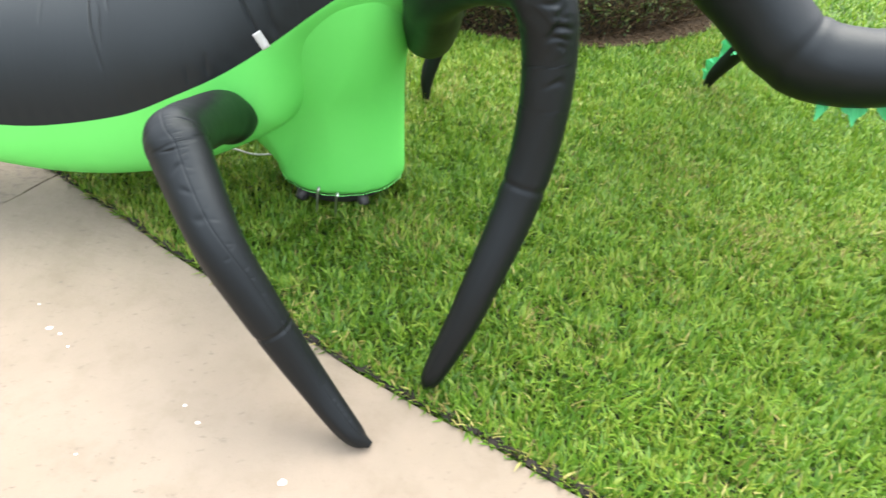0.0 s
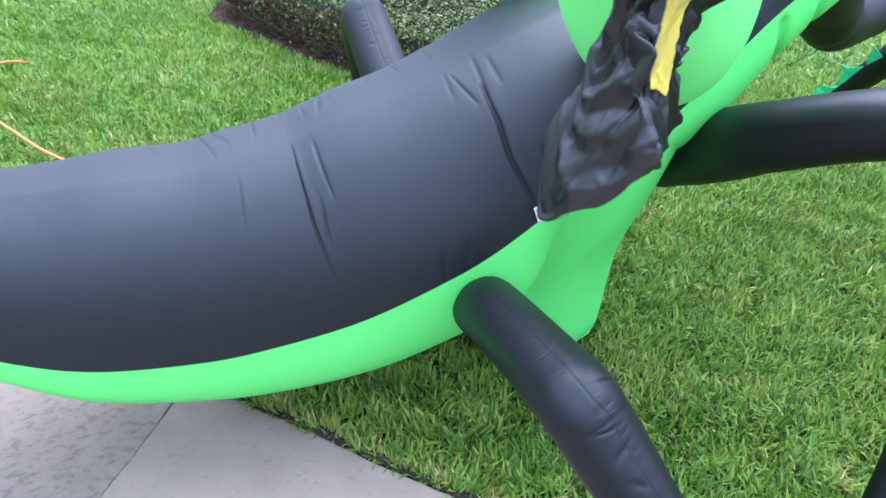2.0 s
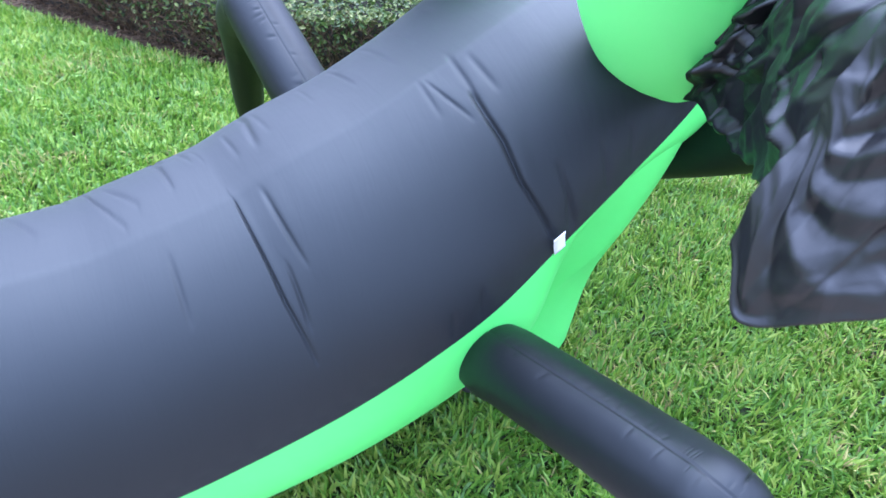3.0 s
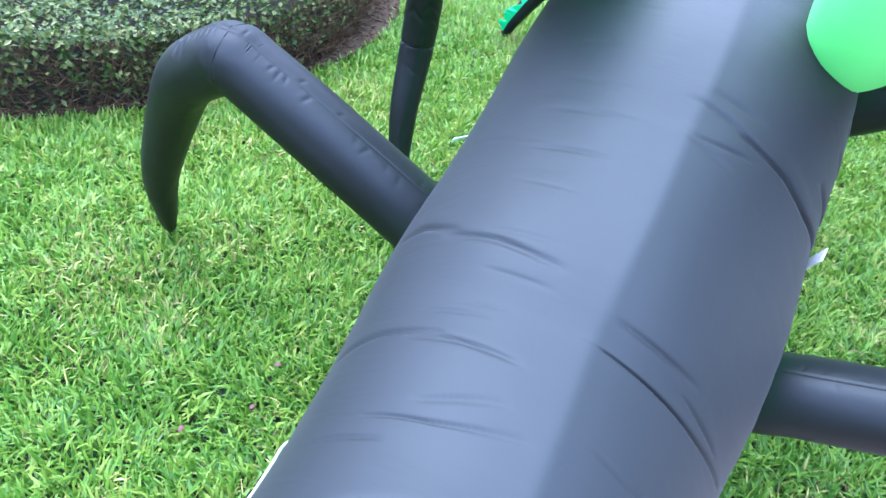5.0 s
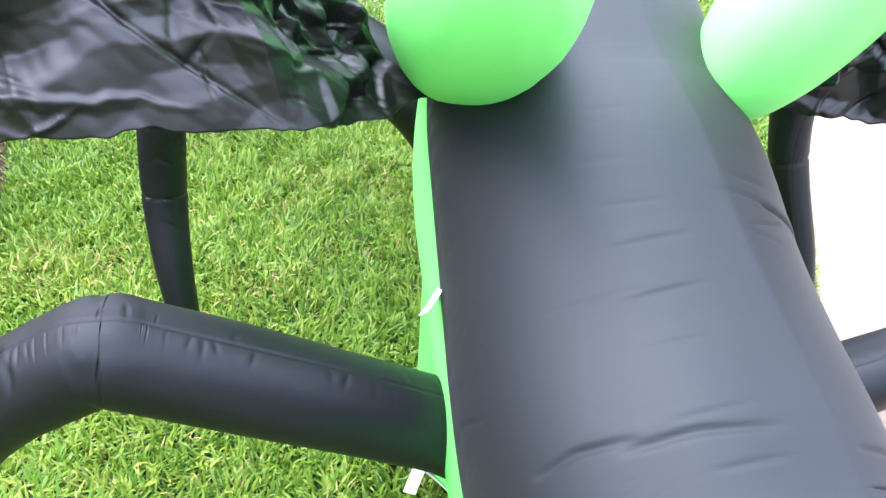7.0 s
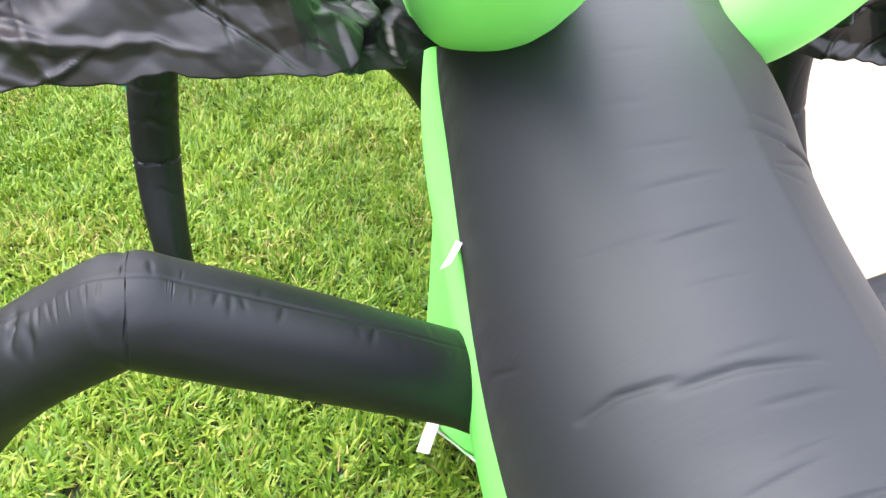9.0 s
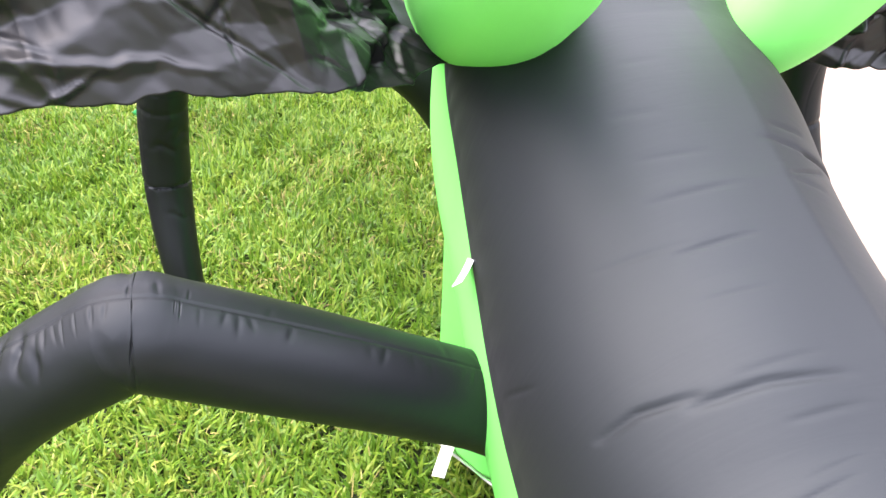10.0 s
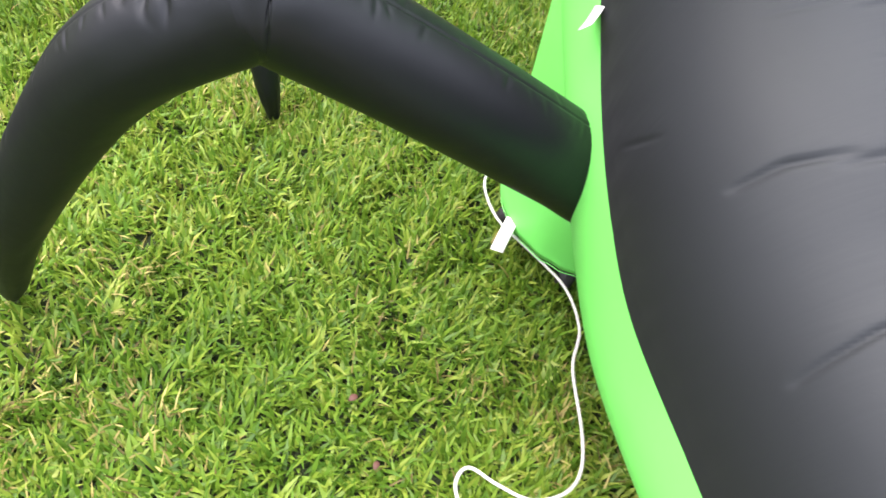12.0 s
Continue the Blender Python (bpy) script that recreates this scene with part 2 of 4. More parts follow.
def grid_bm(rows, closed=False, caps=False):
    """A bmesh from rows of points, closed round the row if asked."""
    bm = bmesh.new()
    vs = [[bm.verts.new(tuple(q)) for q in row] for row in rows]
    for a, b in zip(vs, vs[1:]):
        m = len(a)
        for j in range(m if closed else m - 1):
            bm.faces.new((a[j], a[(j + 1) % m], b[(j + 1) % m], b[j]))
    if caps:
        bm.faces.new(vs[0][::-1])
        bm.faces.new(vs[-1])
    return bm


def tube_rows(points, steps=8, sides=28, pucker=None):
    """Rings round a curve. points: x, y, z, radius. pucker(u, angle): what is added to the radius."""
    c = spline(points, steps)
    t, s, up = frames_along(c[:, :3])
    rows = []
    for i in range(len(c)):
        ring = []
        for j in range(sides):
            a = 2 * math.pi * j / sides
            r = c[i, 3] + (pucker(i / (len(c) - 1), a) if pucker else 0)
            ring.append(c[i, :3] + r * (s[i] * math.cos(a) + up[i] * math.sin(a)))
        rows.append(ring)
    return rows


def tube(points, steps=8, sides=28, pucker=None, caps=True):
    return grid_bm(tube_rows(points, steps, sides, pucker), closed=True, caps=caps)


def quads_mesh(name, verts, faces):
    mesh = bpy.data.meshes.new(name)
    mesh.from_pydata(verts, [], faces)
    return mesh


def empty(name, label, category, at=(0, 0, 0), group="", kind=""):
    e = new(name)
    e.empty_display_size = 0.1
    e.location = at
    return tagged(e, label, category, group, kind)


# ---- ground, driveway, bed ----
def edge_x(y):
    """The lawn's edge along the driveway."""
    ys = (-6.0, -0.66, -0.15, 0.14, 0.39, 0.66, 0.8, 1.53, 2.2, 8.0)
    xs = (-4.8, -0.045, 0.405, 0.655, 0.845, 1.045, 1.13, 1.595, 2.0, 5.4)
    return float(np.interp(y, ys, xs))


BED = [(-2.95, -0.62), (-2.55, -0.36), (-2.24, -0.17), (-1.93, 0.06), (-1.72, 0.3), (-1.54, 0.56), (-1.42, 0.85), (-1.36, 1.15), (-1.37, 1.4),
       (-1.45, 1.65), (-1.62, 1.95), (-1.9, 2.25), (-2.4, 2.5), (-3.2, 2.5), (-3.9, 2.0), (-4.1, 1.0), (-3.9, 0.1), (-3.45, -0.5)]


def inside(poly, x, y):
    """Which of the points lie in the polygon."""
    hit = np.zeros(len(x), bool)
    for (x0, y0), (x1, y1) in zip(poly, poly[1:] + poly[:1]):
        crosses = (y0 > y) != (y1 > y)
        hit ^= crosses & (x < (x1 - x0) * (y - y0) / (y1 - y0 + 1e-12) + x0)
    return hit


def shrunk(poly, d):
    cx, cy = sum(p[0] for p in poly) / len(poly), sum(p[1] for p in poly) / len(poly)
    out = []
    for x, y in poly:
        r = math.hypot(x - cx, y - cy)
        out.append((cx + (x - cx) * (r - d) / r, cy + (y - cy) * (r - d) / r))
    return out


bm = bmesh.new()
bmesh.ops.create_grid(bm, x_segments=2, y_segments=2, size=120)
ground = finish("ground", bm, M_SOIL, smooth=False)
ground.location.z = -0.02
tagged(ground, "soil under a green lawn, near colour darkened as shade between blades, reaching far off", "ground", kind="structure")

driveway = empty("driveway", "pale beige concrete driveway slabs with a control joint", "driveway", kind="structure")


def slab(outline, mat):
    bm = bmesh.new()
    top = [bm.verts.new((x, y, 0.0)) for x, y in outline]
    low = [bm.verts.new((x, y, -0.1)) for x, y in outline]
    bm.faces.new(top)
    n = len(top)
    for i in range(n):
        bm.faces.new((top[i], top[(i + 1) % n], low[(i + 1) % n], low[i]))
    bmesh.ops.recalc_face_normals(bm, faces=bm.faces)
    rim = [e for e in bm.edges if e.verts[0].co.z == 0 and e.verts[1].co.z == 0]
    bmesh.ops.bevel(bm, geom=rim, offset=0.002, segments=2, profile=0.5, affect="EDGES")
    return part("slab", bm, mat, driveway, smooth=False)


JOINT_DIR = Vector((0.866, -0.5))
J0 = Vector((-0.066, -0.674))
rnd = random.Random(4)
edge_up = [(edge_x(y) + rnd.uniform(-0.006, 0.006), y) for y in np.arange(-0.665, 4.0, 0.06)] + [(edge_x(y), y) for y in (5.0, 7.0)]
j_far = J0 + JOINT_DIR * 9.0
jn = Vector((-JOINT_DIR.y, JOINT_DIR.x))
joint = []
for k in range(181):
    mid = J0 + JOINT_DIR * (k * 0.05) + jn * (rnd.uniform(-0.0015, 0.0015) + 0.003 * math.sin(k * 0.31))
    gap = rnd.uniform(0.0001, 0.0010) if rnd.random() < 0.85 else rnd.uniform(0.0015, 0.0035)
    joint.append((tuple(mid + jn * gap), tuple(mid - jn * gap)))
slab(edge_up + [(12.0, 7.0), (12.0, j_far.y)] + [p[0] for p in reversed(joint)], M_CONCRETE)
edge_down = [(edge_x(y), y) for y in (-5.5, -4.0, -3.0, -2.0, -1.4, -1.0)]
slab([p[1] for p in joint] + [(12.0, j_far.y - 0.03), (12.0, -5.5)] + edge_down, M_CONCRETE_WORN)

bm = bmesh.new()
rails = []
for k in range(120):
    q = J0 + JOINT_DIR * (k * 0.075)
    w = 0.011 + rnd.uniform(-0.0008, 0.0008)
    rails.append([bm.verts.new((*(q + jn * w), -0.0030 + rnd.uniform(-0.0020, 0.0012))), bm.verts.new((*(q - jn * w), -0.0030 + rnd.uniform(-0.0020, 0.0012)))])
for a, b in zip(rails, rails[1:]):
    bm.faces.new((a[0], a[1], b[1], b[0]))
part("joint_filler", bm, plain("joint_grit", (0.085, 0.070, 0.054), 0.95, 0.5, 60.0), driveway, "dark gritty control joint", smooth=False)

bm = bmesh.new()
rails = []
for y in np.arange(-1.6, 3.6, 0.02):
    x = edge_x(y)
    rails.append([bm.verts.new((x - 0.001 + rnd.uniform(-0.008, 0.006), y, 0.003)), bm.verts.new((x - 0.02, y, 0.005 + rnd.uniform(-0.006, 0.008))), bm.verts.new((x - 0.06 + rnd.uniform(-0.01, 0.01), y, -0.012))])
for a, b in zip(rails, rails[1:]):
    for k in (0, 1):
        bm.faces.new((a[k], a[k + 1], b[k + 1], b[k]))
soil_edge = finish("soil_edge", bm, plain("edge_soil", (0.011, 0.0082, 0.006), 1.0, 0.6, 50.0), smooth=False)
tagged(soil_edge, "dark bare soil strip between lawn and concrete", "soil", kind="structure")

# ---- the lawn ----
def blades(name, label, xs, ys, length, width, seed, mat, base=-0.015):
    """Many bent, tapered blades, each an island of its own."""
    g = np.random.default_rng(seed)
    n = len(xs)
    # neighbours lean alike, so that the lawn shows tufts
    swirl = np.sin(xs * 11 + 2.3 * np.sin(ys * 7)) + np.sin(ys * 13 + 1.9 * np.sin(xs * 9 + 1)) + np.sin(xs * 31 - ys * 23)
    turn = 1.5 * swirl + g.normal(0, 1.35, n)
    lean = g.uniform(0.07, 1.05, n)
    ln = length * g.uniform(0.55, 1.25, n)
    wd = width * g.uniform(0.6, 1.25, n)
    d = np.stack([np.cos(turn), np.sin(turn)], 1)
    side = np.stack([-d[:, 1], d[:, 0]], 1)
    twist = g.uniform(-0.5, 0.5, n)
    verts = np.zeros((n, 5, 3))
    for k, (u, w) in enumerate(((0.0, 0.5), (0.0, -0.5), (0.55, 0.5), (0.55, -0.5), (1.0, 0.0))):
        bend = lean * (0.55 + 0.75 * u)
        run, rise = ln * u * np.sin(bend), ln * u * np.cos(np.minimum(bend, 1.75))
        off = wd * w
        verts[:, k, 0] = xs + d[:, 0] * run + side[:, 0] * off
        verts[:, k, 1] = ys + d[:, 1] * run + side[:, 1] * off
        verts[:, k, 2] = base + np.maximum(rise, 0.004) + off * twist
    mesh = bpy.data.meshes.new(name)
    mesh.vertices.add(n * 5)
    mesh.vertices.foreach_set("co", verts.ravel())
    tri = np.array([[0, 1, 3], [0, 3, 2], [2, 3, 4]])
    loops = (np.arange(n)[:, None, None] * 5 + tri[None]).reshape(-1)
    mesh.loops.add(len(loops))
    mesh.loops.foreach_set("vertex_index", loops)
    mesh.polygons.add(len(loops) // 3)
    mesh.polygons.foreach_set("loop_start", np.arange(0, len(loops), 3))
    mesh.polygons.foreach_set("use_smooth", np.ones(len(loops) // 3, bool))
    mesh.update(calc_edges=True)
    mesh.materials.append(mat)
    ob = new(name, mesh)
    return tagged(ob, label, "grass", kind="stuff")


def scatter(n, x0, x1, y0, y1, seed):
    g = np.random.default_rng(seed)
    x, y = g.uniform(x0, x1, n), g.uniform(y0, y1, n)
    border = np.interp(y, (-6.0, -0.66, -0.15, 0.14, 0.39, 0.66, 0.8, 1.53, 2.2, 8.0), (-4.8, -0.045, 0.405, 0.655, 0.845, 1.045, 1.13, 1.595, 2.0, 5.4))
    keep = (x < border - 0.032 - 0.02 * g.random(n)) & ~inside(BED, x, y)
    return x[keep], y[keep]


def nearness(x, y):
    """1 well inside the close lawn, falling to 0 at its border."""
    d = np.minimum(np.minimum(x + 3.7, 2.1 - x), np.minimum(y + 2.1, 2.8 - y))
    return np.clip(d / 0.8, 0.0, 1.0)


g0 = np.random.default_rng(6)
gx, gy = scatter(600000, -3.7, 2.1, -2.1, 2.8, 1)
close = nearness(gx, gy) > g0.random(len(gx))
blades("lawn_grass", "dense mown green broad-bladed lawn grass", gx[close], gy[close], 0.048, 0.0060, 2, M_GRASS)
gx, gy = scatter(270000, -6.5, 5.0, -4.5, 7.0, 3)
far = nearness(gx, gy) < g0.random(len(gx))
blades("lawn_grass", "dense mown green broad-bladed lawn grass farther off", gx[far], gy[far], 0.060, 0.0105, 4, M_GRASS)

# ragged runners at the edge and dead straw among the blades
g2 = np.random.default_rng(8)
ey = g2.uniform(-0.75, 2.6, 5200)
ex = np.array([edge_x(v) for v in ey]) - np.abs(g2.normal(0, 0.02, len(ey))) - 0.009
blades("edge_grass", "ragged grass runners along the concrete edge", ex, ey, 0.042, 0.006, 9, M_GRASS)
M_STRAW = leafy("dead_straw", [(0.2, (0.085, 0.068, 0.016)), (0.5, (0.21, 0.18, 0.045)), (0.8, (0.38, 0.35, 0.11))], 0.7, 0.15, 1.3)
gx, gy = scatter(90000, -2.2, 1.6, -1.4, 2.2, 31)
thatch = np.array([noise.noise(Vector((x * 2.6, y * 2.6, 4.0))) + 0.6 * noise.noise(Vector((x * 7.0, y * 7.0, 9.0))) for x, y in zip(gx, gy)])
bare = thatch > g2.normal(0.42, 0.34, len(gx))
gx, gy = gx[bare], gy[bare]
blades("dead_grass", "brown and straw coloured dead blades in the lawn", gx, gy, 0.036, 0.0030, 32, M_STRAW, base=0.000)
ey = g2.uniform(-0.75, 2.2, 800)
ex = np.array([edge_x(v) for v in ey]) - np.abs(g2.normal(0, 0.02, len(ey))) - 0.012
blades("dead_grass", "dry brown thatch along the concrete edge", ex, ey, 0.04, 0.005, 33, M_STRAW, base=-0.006)

# ---- mulch bed and hedge ----
bm = bmesh.new()
bm.faces.new([bm.verts.new((x, y, 0.012)) for x, y in BED])
bed = finish("mulch_bed", bm, M_MULCH, smooth=False)
tagged(bed, "brown bark mulch bed round a clipped hedge", "mulch bed", kind="structure")

INSET = (0.12, 0.08, 0.04, 0.01, 0.0, 0.0, 0.01, 0.05, 0.10, 0.13, 0.13, 0.12, 0.1, 0.1, 0.1, 0.1, 0.1, 0.15)
HEDGE = [shrunk(BED, d)[k] for k, d in enumerate(INSET)]
HEDGE_H = 0.27


def hedge():
    thing = empty("hedge", "low clipped boxy green hedge with bare brown twiggy sides", "hedge", (-2.6, 1.0, 0))
    g = np.random.default_rng(11)
    # dark core: a box whose colour stands for the shade behind the leaves
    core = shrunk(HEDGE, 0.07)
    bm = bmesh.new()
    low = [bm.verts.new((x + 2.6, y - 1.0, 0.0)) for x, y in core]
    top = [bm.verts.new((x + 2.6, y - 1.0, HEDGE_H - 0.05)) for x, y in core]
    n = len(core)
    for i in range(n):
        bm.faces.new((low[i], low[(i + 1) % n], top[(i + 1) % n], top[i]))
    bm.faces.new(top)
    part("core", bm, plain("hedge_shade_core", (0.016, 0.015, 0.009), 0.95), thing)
    # leaves on the top and sparse on the sides
    pts, nrm, size = [], [], []
    x, y = g.uniform(-4.2, -1.3, 78000), g.uniform(-0.7, 2.6, 78000)
    keep = inside(HEDGE, x, y)
    x, y = x[keep], y[keep]
    hump = 0.02 * np.sin(x * 5.1 + y * 3.0) + 0.015 * np.sin(y * 9.0 - x * 4.0)
    clump = np.array([noise.noise(Vector((a * 9, b * 9, 1.0))) + 0.7 * noise.noise(Vector((a * 23, b * 23, 5.0))) for a, b in zip(x, y)])
    z = HEDGE_H + hump + 0.026 * clump + g.normal(0, 0.010, len(x))
    pts.append(np.stack([x, y, z], 1))
    nrm.append(np.stack([g.normal(0, 0.62, len(x)), g.normal(0, 0.62, len(x)), np.ones(len(x))], 1))
    for (x0, y0), (x1, y1) in zip(HEDGE, HEDGE[1:] + HEDGE[:1]):
        length = math.hypot(x1 - x0, y1 - y0)
        m = int(length * 900)
        u, h = g.random(m), g.random(m) ** 0.55
        ox, oy = (y1 - y0) / length, -(x1 - x0) / length
        depth = g.normal(-0.01, 0.02, m) - 0.03 * (1 - h)
        pts.append(np.stack([x0 + (x1 - x0) * u + ox * depth, y0 + (y1 - y0) * u + oy * depth, HEDGE_H * (0.04 + 0.99 * h)], 1))
        nrm.append(np.stack([ox + g.normal(0, 0.6, m), oy + g.normal(0, 0.6, m), 0.5 + g.normal(0, 0.5, m)], 1))
    p, nv = np.concatenate(pts) - (2.6 * -1, 1.0, 0), np.concatenate(nrm)
    nv /= np.linalg.norm(nv, axis=1)[:, None]
    k = len(p)
    ref = g.normal(0, 1, (k, 3))
    a = np.cross(nv, ref)
    a /= np.linalg.norm(a, axis=1)[:, None]
    b = np.cross(nv, a)
    ln, wd = g.uniform(0.016, 0.032, k)[:, None], g.uniform(0.010, 0.018, k)[:, None]
    v = np.stack([p - a * ln * 0.5, p + b * wd * 0.5 + nv * 0.003, p + a * ln * 0.5, p - b * wd * 0.5 + nv * 0.003], 1)
    f = np.arange(k * 4).reshape(k, 4)
    mesh = quads_mesh("leaves", v.reshape(-1, 3).tolist(), f.tolist())
    finish("leaves", mesh, M_LEAF, thing, "glossy small green leaves", smooth=False)["kind"] = "stuff"
    # bare twigs on the sides
    vs, fs = [], []
    for (x0, y0), (x1, y1) in zip(HEDGE, HEDGE[1:] + HEDGE[:1]):
        length = math.hypot(x1 - x0, y1 - y0)
        ox, oy = (y1 - y0) / length, -(x1 - x0) / length
        for _ in range(int(length * 1300)):
            u, h = g.random(), g.uniform(0.0, HEDGE_H * 0.85)
            d0 = g.uniform(-0.06, -0.0)
            q = np.array((x0 + (x1 - x0) * u + ox * d0 + 2.6, y0 + (y1 - y0) * u + oy * d0 - 1.0, h))
            w = np.array((g.normal(0, 0.5) + ox * 0.3, g.normal(0, 0.5) + oy * 0.3, g.uniform(0.2, 1.0)))
            w *= g.uniform(0.04, 0.12) / np.linalg.norm(w)
            e = np.cross(w, g.normal(0, 1, 3))
            e *= g.uniform(0.0012, 0.003) / np.linalg.norm(e)
            e2 = np.cross(w, e)
            e2 *= np.linalg.norm(e) / np.linalg.norm(e2)
            k0 = len(vs)
            vs += [tuple(q + e), tuple(q - e * 0.5 + e2 * 0.87), tuple(q - e * 0.5 - e2 * 0.87), tuple(q + w)]
            fs += [(k0, k0 + 1, k0 + 3), (k0 + 1, k0 + 2, k0 + 3), (k0 + 2, k0, k0 + 3)]
    finish("twig_mass", quads_mesh("twig_mass", vs, fs), M_TWIG, thing, "bare brown twigs", smooth=False)["kind"] = "stuff"
    return thing


def bark_chips():
    """Loose chips of bark on the strip of mulch that the hedge leaves bare."""
    g = np.random.default_rng(19)
    x, y = g.uniform(-4.2, -1.3, 30000), g.uniform(-0.75, 2.6, 30000)
    keep = inside(BED, x, y) & ~inside(shrunk(HEDGE, 0.05), x, y)
    x, y = x[keep][:2600], y[keep][:2600]
    vs, fs = [], []
    for px_, py_ in zip(x, y):
        m = Euler((g.normal(0, 0.3), g.normal(0, 0.3), g.uniform(0, 6.3))).to_matrix()
        l, w, h = g.uniform(0.008, 0.03), g.uniform(0.004, 0.010), g.uniform(0.002, 0.005)
        k0 = len(vs)
        for sx, sy, sz in ((-1, -1, -1), (1, -0.7, -1), (0.8, 1, -1), (-0.9, 0.8, -1), (-0.8, -0.8, 1), (0.9, -0.6, 1), (0.7, 0.8, 1), (-0.8, 0.7, 1)):
            vs.append(tuple(m @ Vector((sx * l / 2, sy * w / 2, sz * h / 2)) + Vector((px_, py_, 0.016))))
        fs += [tuple(k0 + q for q in f) for f in ((4, 5, 6, 7), (0, 1, 5, 4), (1, 2, 6, 5), (2, 3, 7, 6), (3, 0, 4, 7))]
    ob = finish("bark_chips", quads_mesh("bark_chips", vs, fs), M_CHIP, smooth=False)
    return tagged(ob, "loose brown bark chips on the mulch bed", "bark chips", kind="stuff")


hedge()
bark_chips()

# ---- the inflatable insect ----
insect = empty("inflatable_insect", "huge inflated black and lime green mantis decoration on the lawn", "inflatable")

# along the body, rear to front: y and z of the side seam, half width, height of back, depth of belly, sideways shift, roll
BODY = [(-1.430, 0.645, 0.020, 0.020, 0.020, 0.050, 0.000), (-1.390, 0.625, 0.060, 0.055, 0.035, 0.050, 0.000), (-1.314, 0.584, 0.098, 0.086, 0.050, 0.048, -0.005),
        (-1.175, 0.512, 0.133, 0.135, 0.065, 0.045, -0.025), (-1.039, 0.449, 0.168, 0.183, 0.080, 0.041, -0.044), (-0.910, 0.400, 0.201, 0.228, 0.103, 0.036, -0.062),
        (-0.774, 0.368, 0.227, 0.262, 0.155, 0.027, -0.079), (-0.601, 0.353, 0.240, 0.275, 0.196, 0.012, -0.088), (-0.476, 0.364, 0.249, 0.280, 0.225, 0.004, -0.083),
        (-0.330, 0.396, 0.264, 0.277, 0.242, -0.004, -0.063), (-0.216, 0.447, 0.274, 0.272, 0.245, -0.002, -0.045), (-0.099, 0.506, 0.274, 0.257, 0.240, 0.000, -0.037),
        (0.015, 0.581, 0.266, 0.238, 0.228, -0.004, -0.044), (0.123, 0.665, 0.262, 0.211, 0.211, -0.006, -0.051), (0.238, 0.741, 0.252, 0.179, 0.192, -0.009, -0.038),
        (0.336, 0.824, 0.235, 0.154, 0.171, -0.008, -0.022), (0.453, 0.923, 0.214, 0.134, 0.149, -0.005, -0.008), (0.632, 1.041, 0.188, 0.116, 0.126, -0.002, 0.005),
        (0.841, 1.169, 0.158, 0.099, 0.104, 0.000, 0.014), (1.048, 1.293, 0.126, 0.083, 0.081, 0.002, 0.022), (1.203, 1.399, 0.093, 0.066, 0.059, 0.004, 0.028),
        (1.306, 1.479, 0.059, 0.049, 0.036, 0.006, 0.034), (1.350, 1.510, 0.012, 0.012, 0.012, 0.006, 0.030)]
BODY_C = spline(BODY, 44)
# creases of the back: lines of (y, angle round the back from the +x seam), depth
FOLDS = [([(0.054, 64), (0.041, 46), (0.022, 32), (0.010, 7)], 0.014), ([(0.070, 82), (0.062, 70), (0.050, 57)], 0.005), ([(0.022, 77), (0.032, 58)], 0.005), ([(0.085, 77), (0.079, 61)], 0.004), ([(0.012, 79), (0.002, 65)], 0.003),
         ([(0.070, 28), (0.042, 4)], 0.007), ([(0.050, 14), (0.034, 3)], 0.005), ([(-0.308, 77), (-0.320, 60), (-0.332, 44), (-0.335, 24)], 0.010), ([(-0.25, 75), (-0.255, 63), (-0.26, 50)], 0.006),
         ([(-0.285, 52), (-0.315, 34)], 0.006), ([(-0.212, 112), (-0.205, 94)], 0.003), ([(-0.382, 120), (-0.36, 102)], 0.004), ([(-0.512, 110), (-0.471, 92)], 0.006),
         ([(-0.232, 146), (-0.221, 135), (-0.220, 122)], 0.009), ([(-0.228, 124), (-0.222, 108), (-0.226, 92)], 0.009), ([(0.102, 117), (0.102, 104)], 0.002),
         ([(0.056, 114), (0.058, 96)], 0.0022), ([(0.0, 115), (0.011, 92)], 0.0035), ([(-0.064, 113), (-0.051, 94)], 0.0045), ([(-0.255, 107), (-0.25, 92)], 0.0035),
         ([(-0.456, 150), (-0.43, 132), (-0.41, 112)], 0.010), ([(-0.428, 120), (-0.416, 106), (-0.412, 93)], 0.008), ([(-0.566, 122), (-0.539, 104), (-0.498, 86)], 0.006),
         ([(-0.06, 134), (-0.051, 110)], 0.002), ([(0.15, 110), (0.152, 98)], 0.0015), ([(-0.13, 112), (-0.125, 97)], 0.002), ([(0.12, 22), (0.10, 6)], 0.004),
         ([(0.16, 18), (0.14, 6)], 0.003), ([(-0.10, 12), (-0.12, 3)], 0.004), ([(-0.15, 10), (-0.165, 3)], 0.004), ([(-0.35, 110), (-0.33, 98)], 0.002),
         ([(-0.62, 135), (-0.60, 115)], 0.006), ([(-0.70, 118), (-0.66, 95)], 0.006), ([(-0.46, 70), (-0.47, 50)], 0.004), ([(-0.16, 160), (-0.15, 172)], 0.004)]


